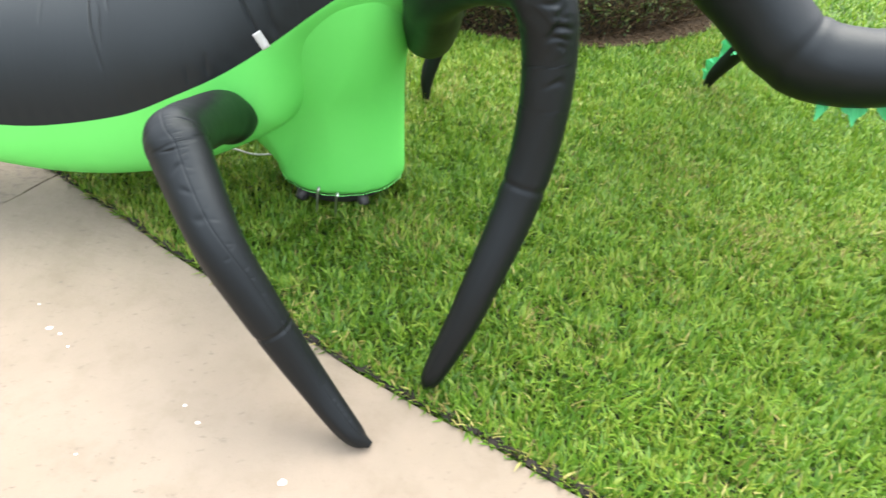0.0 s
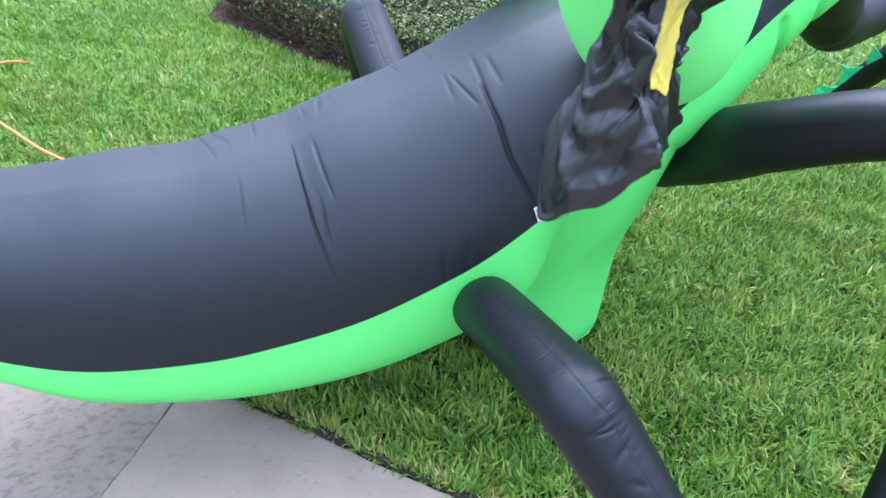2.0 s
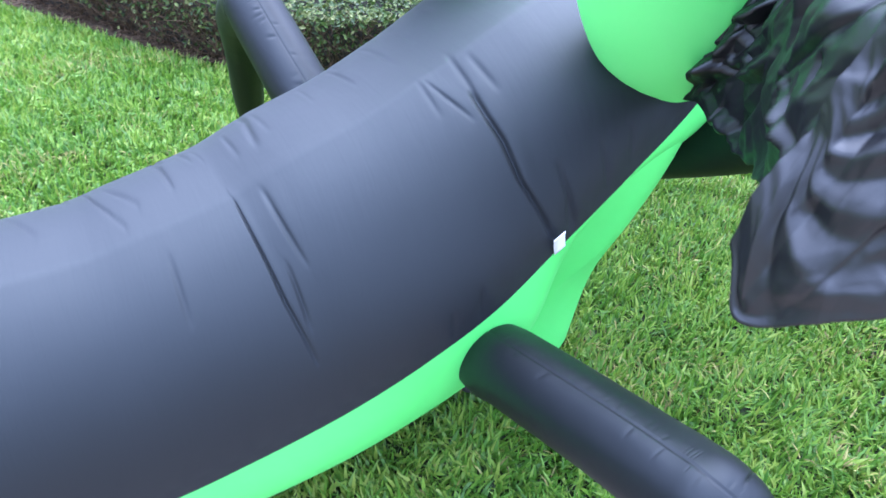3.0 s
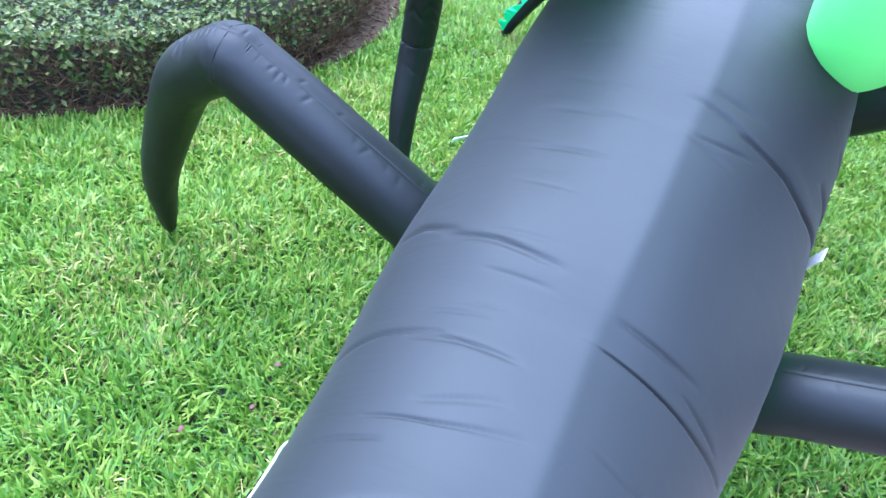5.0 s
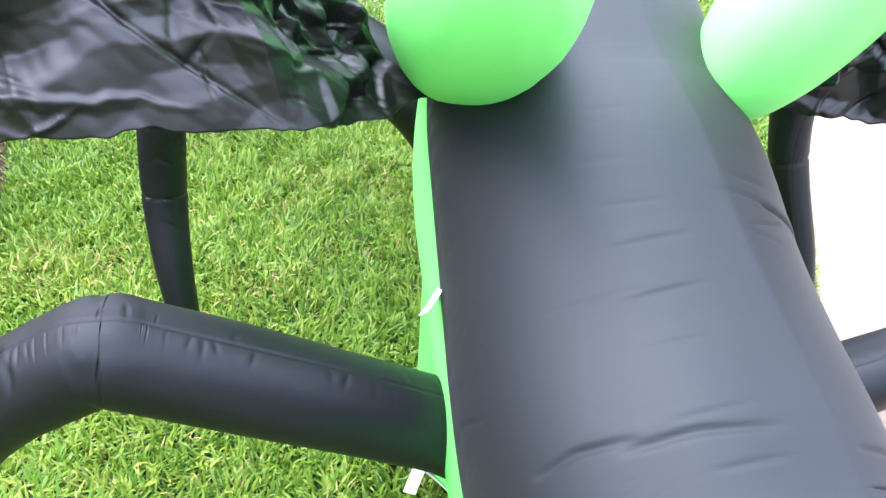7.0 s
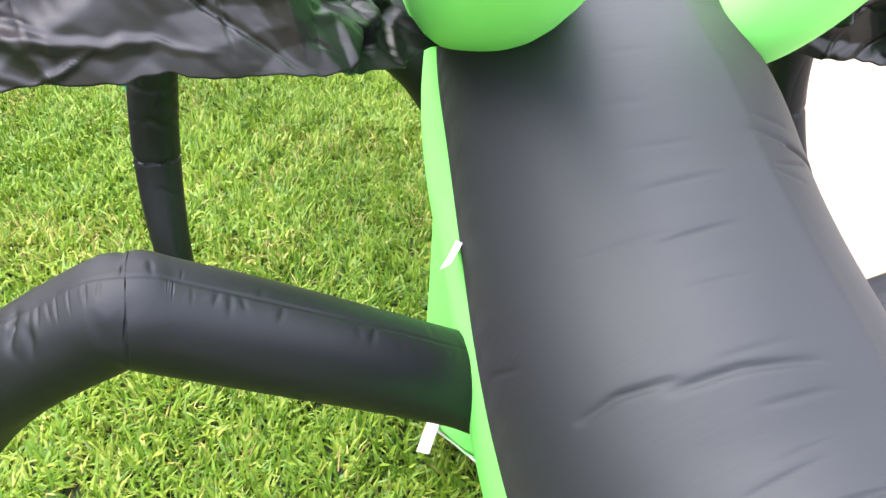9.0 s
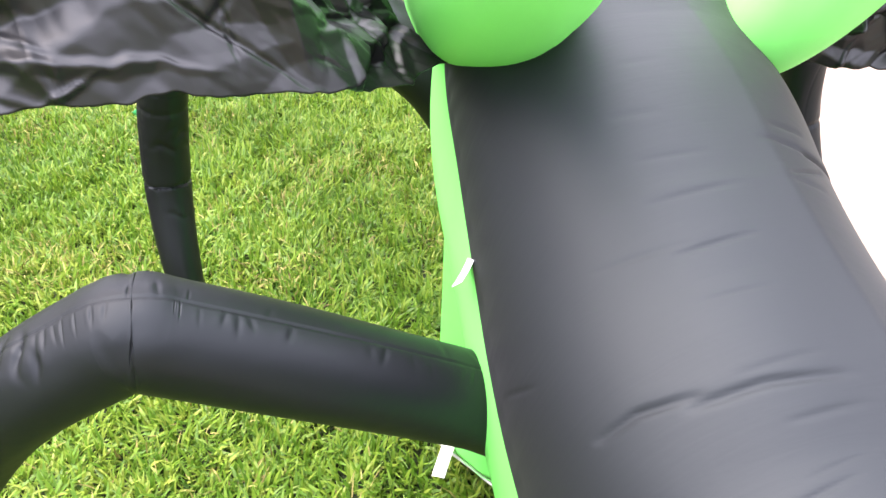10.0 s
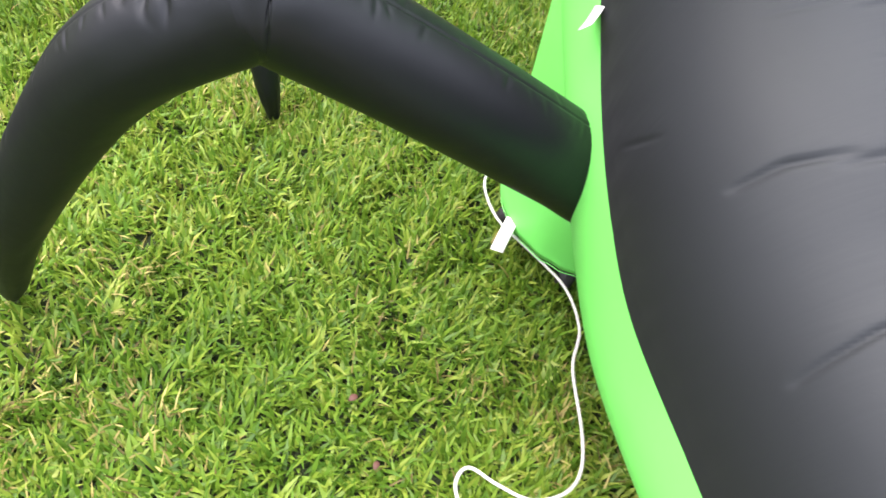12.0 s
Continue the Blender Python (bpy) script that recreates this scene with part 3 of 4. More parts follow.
def crease(y, deg):
    """How far the cloth sinks into, or rises beside, the creases."""
    total = 0.0
    for line, depth in FOLDS:
        if abs(y - line[0][0]) > 0.12:
            continue
        best = 9.0
        for k in range(len(line) - 1):
            (y0, d0), (y1, d1) = line[k], line[k + 1]
            ay, ad, by, bd = (y - y0) * 1.15, (deg - d0) * 0.0046, (y1 - y0) * 1.15, (d1 - d0) * 0.0046
            u = max(0.0, min(1.0, (ay * by + ad * bd) / (by * by + bd * bd + 1e-9)))
            off = ay - u * by
            along = math.hypot(off, ad - u * bd)
            ends = (k + u) / (len(line) - 1)
            if along < abs(best):
                best, place = math.copysign(along, off), ends
        fade = 0.25 + 0.75 * math.sin(math.pi * min(1.0, max(0.0, 0.08 + 0.84 * place)))
        total += (0.68 if line[0][1] < 86 else 0.50) * depth * fade * (-math.exp(-(best / 0.0034) ** 2) + 0.14 * math.exp(-((best - 0.014) / 0.012) ** 2))
    return total


def belly_power(y):
    """How sharply the underside turns in below the +x seam: most where the sleeve joins it."""
    rise, fall = max(0.0, min(1.0, (y + 0.09) / 0.17)), max(0.0, min(1.0, (0.31 - y) / 0.20))
    near = rise * rise * (3 - 2 * rise) * fall * fall * (3 - 2 * fall)
    return 0.62 + 0.14 * min(1.0, max(0.0, (y - 0.12) / 0.15)) * (1 - near) + 0.95 * near


def body_half(upper, sides):
    rows = []
    for i in range(len(BODY_C)):
        y, z, a, bt, bb, cx, roll = BODY_C[i]
        i0, i1 = max(i - 1, 0), min(i + 1, len(BODY_C) - 1)
        ty, tz = BODY_C[i1, 0] - BODY_C[i0, 0], BODY_C[i1, 1] - BODY_C[i0, 1]
        l = math.hypot(ty, tz)
        ty, tz = ty / l, tz / l
        row = []
        for j in range(sides + 1):
            th = math.pi * j / sides
            deg = math.degrees(th)
            c, s = math.cos(th), math.sin(th)
            grow = 1.0
            # the +x shoulder is flatter; the underside tucks in towards the neck on that side and swells on the other
            if upper:
                power = 0.92 + 0.15 * math.sin(math.pi * min(1.0, deg / 80)) * math.exp(-((y + 0.12) / 0.24) ** 2)
            else:
                power = belly_power(y) if c > 0 else 0.62
            swell = 0.020 * math.exp(-((y - 0.17) / 0.17) ** 2) * math.sin(math.pi * min(1.0, (180 - deg) / 70)) if not upper else 0.0
            if upper:
                lift = crease(y, deg) + 0.0052 * math.exp(-abs(deg - 80) / 7)
                lift += 0.0025 * noise.noise(Vector((c * 2.0, s * 2.0, y * 5.0))) * s
                pull = min(deg, 180 - deg)
                lift -= 0.0022 * math.exp(-pull / 7) * (0.5 + 0.5 * math.sin(y * 150 + 4 * noise.noise(Vector((y * 9, c, 0))))) * (1 - math.exp(-pull / 1.5))
                grow += lift / max(bt, 0.05)
            else:
                for at in (0.44, 0.52, 0.63, 0.70):
                    grow -= 0.05 * math.exp(-((y + 0.05 * c * s - at) / 0.009) ** 2)
            h = (bt if upper else -bb) * s ** power * grow
            w = a * math.copysign(abs(c) ** power, c) * (grow if 1 < j < sides - 1 else 1) - swell
            x, h = cx + w * math.cos(roll) - h * math.sin(roll), w * math.sin(roll) + h * math.cos(roll)
            row.append((x, y - tz * h, z + ty * h))
        rows.append(row)
    return grid_bm(rows)


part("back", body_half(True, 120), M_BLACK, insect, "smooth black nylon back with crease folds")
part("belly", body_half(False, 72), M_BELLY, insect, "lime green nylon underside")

# the sleeve that hangs over the blower: drawn in at its hem, a funnel that runs up into the underside
def belly_z(x, y):
    """Height of the underside at a place in plan."""
    k = int(np.argmin(np.abs(BODY_C[:, 0] - y)))
    _, z, a, _, bb, cx, _ = BODY_C[k]
    side = min(0.995, abs(x - cx) / a)
    power = belly_power(y) if x > cx else 0.62
    c = side ** (1 / power)
    return z - bb * math.sqrt(max(0.0, 1 - c * c)) ** power


rows = []
foot = [(0.060, 0.150, 0.160), (0.066, 0.172, 0.182), (0.080, 0.178, 0.188)]
levels = [None] * 3 + [k / 40 for k in range(1, 41)]
for n, v in enumerate(levels):
    row = []
    for k in range(120):
        a = k * math.pi / 60
        ca, sa = math.cos(a), math.sin(a)
        ty = 0.165 + (0.230 if sa > 0 else 0.265) * sa
        seam = BODY_C[int(np.argmin(np.abs(BODY_C[:, 0] - ty)))]
        tx = min(-0.006 + 0.259 * ca ** (0.5 if sa < 0 else 0.5 + 0.25 * sa), seam[5] + 0.975 * seam[2]) if ca > 0 else -0.006 - 0.259 * (-ca) ** 0.75
        if v is None:
            z, rx, ry = foot[n]
            x, y = -0.075 + rx * ca, 0.17 + (ry + (0.015 if sa > 0 else 0.0)) * sa
        else:
            # upright from the foot, then out to the underside; it bends sharply on the +x, +y side
            bx, by = -0.075 + 0.180 * ca, 0.17 + (0.203 if sa > 0 else 0.189) * sa
            top = belly_z(tx, ty) + 0.018
            sharp = max(0.0, math.cos(a - 0.6))
            bend = max(0.12, (1 - sharp) * (top - 0.27) + sharp * (0.345 + 0.04 * sa))
            held = 2 * v * (1 - v) * (1 + 2.4 * sharp)
            total = (1 - v) ** 2 + held + v * v
            out = v * v / total
            x, y = bx + out * (tx - bx) + sharp * (0.035 * held / total + 0.09 * out * (1 - out)), by + (out ** 2.5 if sa > 0 else out) * (ty - by) - 0.025 * max(0.0, sa) * held / total
            z = ((1 - v) ** 2 * 0.08 + held * bend + v * v * top) / total
            # a pressed ridge that leans forward as it rises
            d = (a + 0.15 - 1.1 * max(0.0, v - 0.5) + math.pi) % (2 * math.pi) - math.pi
            x += 0.006 * math.exp(-abs(d) / 0.25) * min(1.0, v / 0.3) * min(1.0, (1 - v) / 0.3)
        wob = 0.0016 * math.exp(-max(z - 0.06, 0) / 0.03) * math.sin(a * 17 + 2 * math.sin(a * 3))
        row.append((x + wob * ca, y + wob * sa, z))
    rows.append(row)
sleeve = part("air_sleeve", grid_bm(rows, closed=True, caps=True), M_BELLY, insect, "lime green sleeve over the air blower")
hem = [[(-0.075 + (0.171 + 0.0016 * math.sin(a * 17 + 2 * math.sin(a * 3)) + 0.0010 * math.cos(b)) * math.cos(a), 0.17 + (0.181 + (0.015 if math.sin(a) > 0 else 0.0) + 0.0016 * math.sin(a * 17 + 2 * math.sin(a * 3)) + 0.0010 * math.cos(b)) * math.sin(a), 0.0600 + 0.0010 * math.sin(b))
        for b in [q * math.pi / 4 for q in range(8)]] for a in [k * math.pi / 60 for k in range(121)]]
part("hem_cord", grid_bm(hem, closed=True), M_GREEN, sleeve, "stitched green hem")


def leg(points, seam, rings, knee=0.5, seed=0, gather=0.4, folds=(), label="black inflated leg with stitched seams", fine=1, ring_depth=0.0030):
    """A tapering inflated tube with a stitched lengthwise seam, short gathers beside it, and stitched rings."""
    g = random.Random(seed * 7 + 1)
    tucks, u = [], 0.06
    while u < 0.95:
        u += g.uniform(0.006, 0.022)
        tucks.append((u, g.choice((-1, 1, 1, 1)), g.uniform(0.2, 0.75) * gather, g.uniform(0.08, 0.18), g.uniform(-0.012, 0.012)))

    def pucker(u, a):
        d = (a - seam + math.pi) % (2 * math.pi) - math.pi
        r = -0.0015 * math.exp(-(d / 0.022) ** 2)
        if abs(d) < 0.8:
            for q, side, depth, reach, tilt in tucks:
                if abs(u - q) < 0.02:
                    off = u - q - tilt * d
                    r -= depth * (0.0028 * math.exp(-(off / 0.0017) ** 2) - 0.0010 * math.exp(-((off - 0.004) / 0.0026) ** 2)) * math.exp(-((side * d - 0.05 - reach) / reach) ** 2)
        for q, at, depth, reach in folds:
            near = (a - at + math.pi) % (2 * math.pi) - math.pi
            slant = u - q + 0.004 * math.sin(near * 5 + q * 90)
            r += depth * math.exp(-(near / reach) ** 2) * (0.14 * math.exp(-((slant + 0.008) / 0.005) ** 2) - math.exp(-(slant / 0.0034) ** 2))
        for q in rings:
            if abs(u - q) < 0.03:
                r -= ring_depth * math.exp(-((u - q) / (0.0012 * fine if fine > 1 else 0.0026)) ** 2)
                r -= 0.0014 * math.exp(-(abs(u - q) / 0.009) ** 2) * max(0.0, noise.noise(Vector((u * 60, a * 7.0, seed + 2))))
        r -= 0.0024 * math.exp(-((u - knee) / 0.05) ** 2) * max(0.0, noise.noise(Vector((u * 45, a * 1.2, seed + 5))))
        return r + 0.0012 * noise.noise(Vector((u * 14, math.cos(a) * 2, math.sin(a) * 2 + seed)))
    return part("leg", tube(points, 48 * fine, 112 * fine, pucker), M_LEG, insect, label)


leg([(0.13, -0.068, 0.378, 0.050), (0.257, -0.080, 0.383, 0.062), (0.334, -0.090, 0.423, 0.061), (0.523, -0.097, 0.498, 0.057), (0.640, -0.100, 0.538, 0.057), (0.672, -0.098, 0.543, 0.057),
     (0.700, -0.082, 0.518, 0.055), (0.799, -0.019, 0.419, 0.047), (0.847, 0.054, 0.300, 0.041), (0.880, 0.142, 0.150, 0.034), (0.930, 0.228, 0.040, 0.025), (0.942, 0.268, 0.010, 0.008)],
    1.25, (0.7545,), 0.5, 1, 0.3, ((0.532, 1.01, 0.0022, 0.22), (0.567, 1.07, 0.0022, 0.22), (0.591, 1.04, 0.0015, 0.18), (0.45, 1.9, 0.002, 0.25), (0.614, 1.1, 0.002, 0.2)), fine=2, ring_depth=0.0022)
leg([(-0.10, -0.06, 0.375, 0.055), (-0.201, -0.072, 0.370, 0.070), (-0.290, -0.072, 0.418, 0.068), (-0.480, -0.108, 0.548, 0.065), (-0.634, -0.131, 0.643, 0.062), (-0.664, -0.135, 0.659, 0.061),
     (-0.694, -0.134, 0.650, 0.060), (-0.792, -0.126, 0.588, 0.056), (-0.880, -0.100, 0.480, 0.051), (-1.010, -0.062, 0.258, 0.041), (-1.072, -0.022, 0.083, 0.024), (-1.098, 0.0, 0.010, 0.010)],
    1.86, (0.4545,), 0.47, 2, 0.65, ((0.592, 2.1, 0.0040, 0.30), (0.583, 2.4, 0.003, 0.2), (0.604, 1.9, 0.003, 0.2), (0.459, 2.75, 0.0018, 0.2)), fine=2, ring_depth=0.0006)
leg([(0.034, 0.406, 0.545, 0.071), (0.223, 0.395, 0.662, 0.070), (0.351, 0.385, 0.742, 0.061), (0.500, 0.445, 0.825, 0.054), (0.628, 0.529, 0.850, 0.055), (0.645, 0.572, 0.715, 0.050),
     (0.683, 0.559, 0.498, 0.045), (0.760, 0.475, 0.246, 0.037), (0.788, 0.410, 0.068, 0.026), (0.785, 0.392, 0.008, 0.010)], 0.3, (0.672,), 0.47, 3, 0.3, ((0.470, 0.55, 0.006, 0.3), (0.482, 0.5, 0.005, 0.25), (0.494, 0.3, 0.004, 0.3), (0.503, 0.15, 0.008, 0.4), (0.513, 0.05, 0.006, 0.35), (0.522, 0.2, 0.003, 0.2), (0.569, 1.25, 0.003, 0.35)))
leg([(-0.08, 0.41, 0.50, 0.07), (-0.15, 0.42, 0.585, 0.071), (-0.24, 0.44, 0.70, 0.068), (-0.4, 0.5, 0.79, 0.064), (-0.592, 0.538, 0.830, 0.060), (-0.687, 0.559, 0.787, 0.055), (-0.707, 0.577, 0.635, 0.046),
     (-0.732, 0.585, 0.434, 0.045), (-0.728, 0.525, 0.252, 0.037), (-0.71, 0.485, 0.101, 0.026), (-0.70, 0.485, 0.012, 0.014)], 2.6, (0.50, 0.62, 0.70), 0.58, 4, 0.6, ((0.655, 3.7, 0.0030, 0.5), (0.645, 4.6, 0.0028, 0.4), (0.661, 4.9, 0.0020, 0.3), (0.70, 4.2, 0.0018, 0.4), (0.735, 5.1, 0.0018, 0.4), (0.59, 4.3, 0.0018, 0.4), (0.637, 4.1, 0.0015, 0.3)), ring_depth=0.0016)


def frill(points, out, depth, teeth, parent, seed):
    """A ragged strip of thin cloth sewn along a limb, its points outward."""
    g = random.Random(seed)
    c = spline(points, 12)
    o = Vector(out).normalized()
    bm = bmesh.new()
    n = len(c) - 1
    per = max(2, n // teeth)
    last = None
    for i in range(n + 1):
        p = Vector(c[i, :3])
        k = (i % per) / per
        d = depth * (0.15 + (k if (i // per) % 2 else 1 - k) * g.uniform(0.75, 1.1))
        sway = Vector((g.uniform(-1, 1), g.uniform(-1, 1), g.uniform(-1, 1))) * 0.006
        pair = (bm.verts.new(p), bm.verts.new(p + o * d + sway))
        if last:
            bm.faces.new((last[0], last[1], pair[1], pair[0]))
        last = pair
    ob = part("frill", bm, M_FRILL, parent, "ragged green cloth spikes", smooth=False)
    mod = ob.modifiers.new("cloth", "SOLIDIFY")
    mod.thickness = 0.0015
    return ob


def arm_pucker(u, a):
    return 0.003 * noise.noise(Vector((u * 16, math.cos(a) * 1.5, math.sin(a) * 1.5))) - 0.004 * math.exp(-((u - 0.42) / 0.012) ** 2)


for s in (1, -1):
    arm = part("foreleg", tube([(s * 0.08, 0.72, 1.06, 0.085), (s * 0.22, 0.88, 0.92, 0.09), (s * 0.33, 1.05, 0.80, 0.09), (s * 0.415, 1.185, 0.69, 0.088), (s * 0.47, 1.32, 0.68, 0.085),
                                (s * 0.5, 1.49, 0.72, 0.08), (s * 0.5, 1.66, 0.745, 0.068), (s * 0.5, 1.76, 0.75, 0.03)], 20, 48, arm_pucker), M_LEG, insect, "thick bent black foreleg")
    frill([(s * 0.47, 1.24, 0.615), (s * 0.49, 1.40, 0.625), (s * 0.5, 1.58, 0.665)], (s * 0.5, 0.1, -1), 0.06, 8, arm, 3 + s)
    out, on = (0.0, 0.0) if s > 0 else (-0.075, 0.08)
    claw = part("claw", tube([(s * 0.5, 1.75, 0.74, 0.05), (s * 0.6, 1.735, 0.52, 0.052), (s * 0.74 + out, 1.71 + on, 0.28, 0.043), (s * 0.86 + out, 1.69 + on, 0.1, 0.03), (s * 0.9 + out, 1.685 + on, 0.02, 0.018), (s * 0.905 + out, 1.684 + on, 0.012, 0.006)], 14, 32,
                             lambda u, a: 0.002 * noise.noise(Vector((u * 12, a, 2.0)))), M_LEG, insect, "black tapered claw")
    frill([(s * 0.63, 1.69, 0.48), (s * 0.745 + out, 1.668 + on, 0.29), (s * 0.865 + out, 1.66 + on, 0.11), (s * 0.905 + out, 1.668 + on, 0.035)], (s * 0.8, -0.3, 0.55), 0.05, 9, claw, 7 + s)
    frill([(s * 0.66 + out, 1.685 + on, 0.36), (s * 0.76 + out, 1.667 + on, 0.21)], (-s * 0.7, -0.3, -0.35), 0.035, 3, claw, 17 + s)


def wing_base(centre, radii, turn, label):
    """A puffed cushion, pointed a little at its lower outer end."""
    m = Euler(turn).to_matrix()
    rows = []
    for i in range(1, 48):
        u = math.pi * i / 48
        row = []
        for k in range(72):
            v = 2 * math.pi * k / 72
            q = Vector((math.sin(u) * math.cos(v), math.sin(u) * math.sin(v), math.cos(u)))
            wrinkle = 1 + (0.012 * noise.noise(Vector((math.cos(v) * 2, math.sin(v) * 2, u * 1.2))) + 0.008 * noise.noise(Vector((math.cos(v) * 9, math.sin(v) * 9, u * 1.5)))) * math.sin(u)
            q = Vector((q.x * radii[0], q.y * radii[1], q.z * radii[2])) * wrinkle
            row.append(tuple(Vector(centre) + m @ q))
        rows.append(row)
    return part("wing_base", grid_bm(rows, closed=True, caps=True), M_GREEN, insect, label)


base_r = wing_base((0.259, 0.143, 0.996), (0.100, 0.154, 0.272), (0.30, 0.37, -0.43), "puffed lime green wing base")
base_l = wing_base((-0.211, 0.183, 0.935), (0.123, 0.128, 0.351), (1.07, -0.063, -0.078), "puffed lime green wing base")


def facet(x, y, seed):
    """Height noise that runs straight between the corners of a triangle lattice."""
    k = (x + y) * 0.36603
    i, j = math.floor(x + k), math.floor(y + k)
    t = (i + j) * 0.21132
    u, v = x - (i - t), y - (j - t)
    fu, fv = x + k - i, y + k - j

    def corner(p, q):
        return noise.cell(Vector((p * 1.0 + 0.5, q * 1.0 + 0.5, seed * 7.3 + 0.5)))
    if fu > fv:
        return corner(i, j) * (1 - fu) + corner(i + 1, j) * (fu - fv) + corner(i + 1, j + 1) * fv
    return corner(i, j) * (1 - fv) + corner(i, j + 1) * (fv - fu) + corner(i + 1, j + 1) * fu


def crumple(x, y, seed):
    """Sharp, irregular folds, as in slack coated cloth."""
    wx = x + 0.012 * noise.noise(Vector((x * 7, y * 7, seed)))
    wy = y + 0.012 * noise.noise(Vector((x * 7, y * 7, seed + 9.0)))
    h = 0.0
    for k, (turn, f, gain) in enumerate(((0.5, 6, 1.0), (1.7, 11, 0.58), (2.6, 24, 0.24), (0.2, 50, 0.09))):
        c, s_ = math.cos(turn + seed), math.sin(turn + seed)
        bend = facet((wx * c + wy * s_) * f, (wy * c - wx * s_) * f * 0.7, seed + k)
        h += gain * (bend if k % 2 == 0 else 0.8 * (abs(bend) * 2 - 0.6))
    return h


def wing(low, high, seed, amount, big=1.0, ribs=(), inner=0.0, gathers=0):
    """A slack cloth sheet between a lower and an upper line of points, from the base outward."""
    p, q = spline(low, 60), spline(high, 60)
    run = np.concatenate([[0], np.cumsum(np.linalg.norm(np.diff(p[:, :2], axis=0), axis=1))])
    nv = 160
    # sharp pressed creases: narrow straight tents across the cloth
    g = np.random.default_rng(seed)
    across, down = run[:, None], np.linspace(0, 0.42, nv + 1)[None, :]
    tents = np.zeros((len(p), nv + 1))
    for count, length, breadth, slope in ((44, (0.10, 0.30), (0.024, 0.070), 0.62 * big), (60, (0.05, 0.14), (0.008, 0.024), 0.75), (40, (0.02, 0.06), (0.004, 0.009), 0.8)):
        for _ in range(int(count * (run[-1] + 0.2))):
            cx_, cy_, turn = g.uniform(0, run[-1]), g.uniform(0, 0.42), g.normal(1.57, 1.1)
            half, wide, high = g.uniform(*length), g.uniform(*breadth), g.choice((-1, 1)) * g.uniform(0.45, 1)
            ax, ay = across - cx_, down - cy_
            along, off = ax * math.cos(turn) + ay * math.sin(turn), ay * math.cos(turn) - ax * math.sin(turn)
            skew = np.where(off > 0, 1.0, g.uniform(0.45, 2.2))
            taper = np.clip(1.5 * (1 - np.abs(along) / half), 0, 1)
            tents += slope * wide * high * taper * np.clip(1 - np.abs(off) * skew / (wide * (0.35 + 0.65 * taper)), 0, 1)
    tents *= (1 + inner * np.exp(-(across / 0.17) ** 2)) * (1 - (0.6 if gathers else 0.0) * np.clip((across - run[-1] + 0.16) / 0.05, 0, 1))
    # folds that spread from a gathered place on the outer edge
    for k in range(gathers):
        turn, reach, sign = -1.15 + 2.3 * (k + g.uniform(0.2, 0.8)) / gathers, g.uniform(0.12, 0.30), 1 if k % 2 else -1
        ax, ay = run[-1] + 0.01 - across, down - 0.125
        along, off = ax * math.cos(turn) + ay * math.sin(turn), ay * math.cos(turn) - ax * math.sin(turn)
        wide = 0.004 + 0.17 * np.clip(along, 0, None)
        tents += sign * 0.20 * wide * np.clip(1 - np.abs(off) / wide, 0, 1) * np.clip(2.5 * (1 - along / reach), 0, 1) * (along > 0)
    rows = []
    for i in range(len(p)):
        i0, i1 = max(i - 1, 0), min(i + 1, len(p) - 1)
        tx, ty = p[i1, 0] - p[i0, 0], p[i1, 1] - p[i0, 1]
        l = math.hypot(tx, ty)
        nx, ny = -ty / l, tx / l
        edge = 0.013 * noise.noise(Vector((run[i] * 14, seed, 0))) + 0.005 * noise.noise(Vector((run[i] * 45, seed, 2)))
        rib = sum(0.005 * math.exp(-abs(i - at) / 1.6) for at in ribs)
        row = []
        for j in range(nv + 1):
            v = j / nv
            m = p[i] * (1 - v) + q[i] * v
            d = (rib + tents[i, j] * amount / 0.022 + 0.45 * amount * crumple(run[i], v * 0.4, seed) + 0.012 * noise.noise(Vector((run[i] * 5, v * 1.5, seed + 3)))) * min(1.0, 0.4 + run[i] / 0.12)
            hang = 0.02 * math.sin(math.pi * min(1, v * 1.2))
            row.append((m[0] + nx * (d - hang), m[1] + ny * (d - hang), m[2] + edge * (1 - v) + 0.3 * d))
        rows.append(row)
    return rows


def cloth(name, rows, mat, parent, label):
    ob = part(name, grid_bm(rows), mat, parent, label)
    mod = ob.modifiers.new("cloth", "SOLIDIFY")
    mod.thickness = 0.0016
    return ob


rows = wing([(0.262, 0.187, 0.775), (0.38, 0.15, 0.79), (0.48, 0.065, 0.802), (0.60, -0.04, 0.862), (0.755, -0.145, 0.935), (0.72, -0.19, 0.875), (0.660, -0.207, 0.846), (0.625, -0.195, 0.888)],
            [(0.41, 0.14, 1.07), (0.45, 0.12, 1.16), (0.50, 0.06, 1.24), (0.60, -0.03, 1.28), (0.735, -0.135, 1.3), (0.70, -0.155, 1.29), (0.665, -0.135, 1.28), (0.65, -0.12, 1.27)], 5, 0.026, 0.35, inner=0.7, gathers=11)
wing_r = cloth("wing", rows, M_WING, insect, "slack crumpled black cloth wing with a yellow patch")
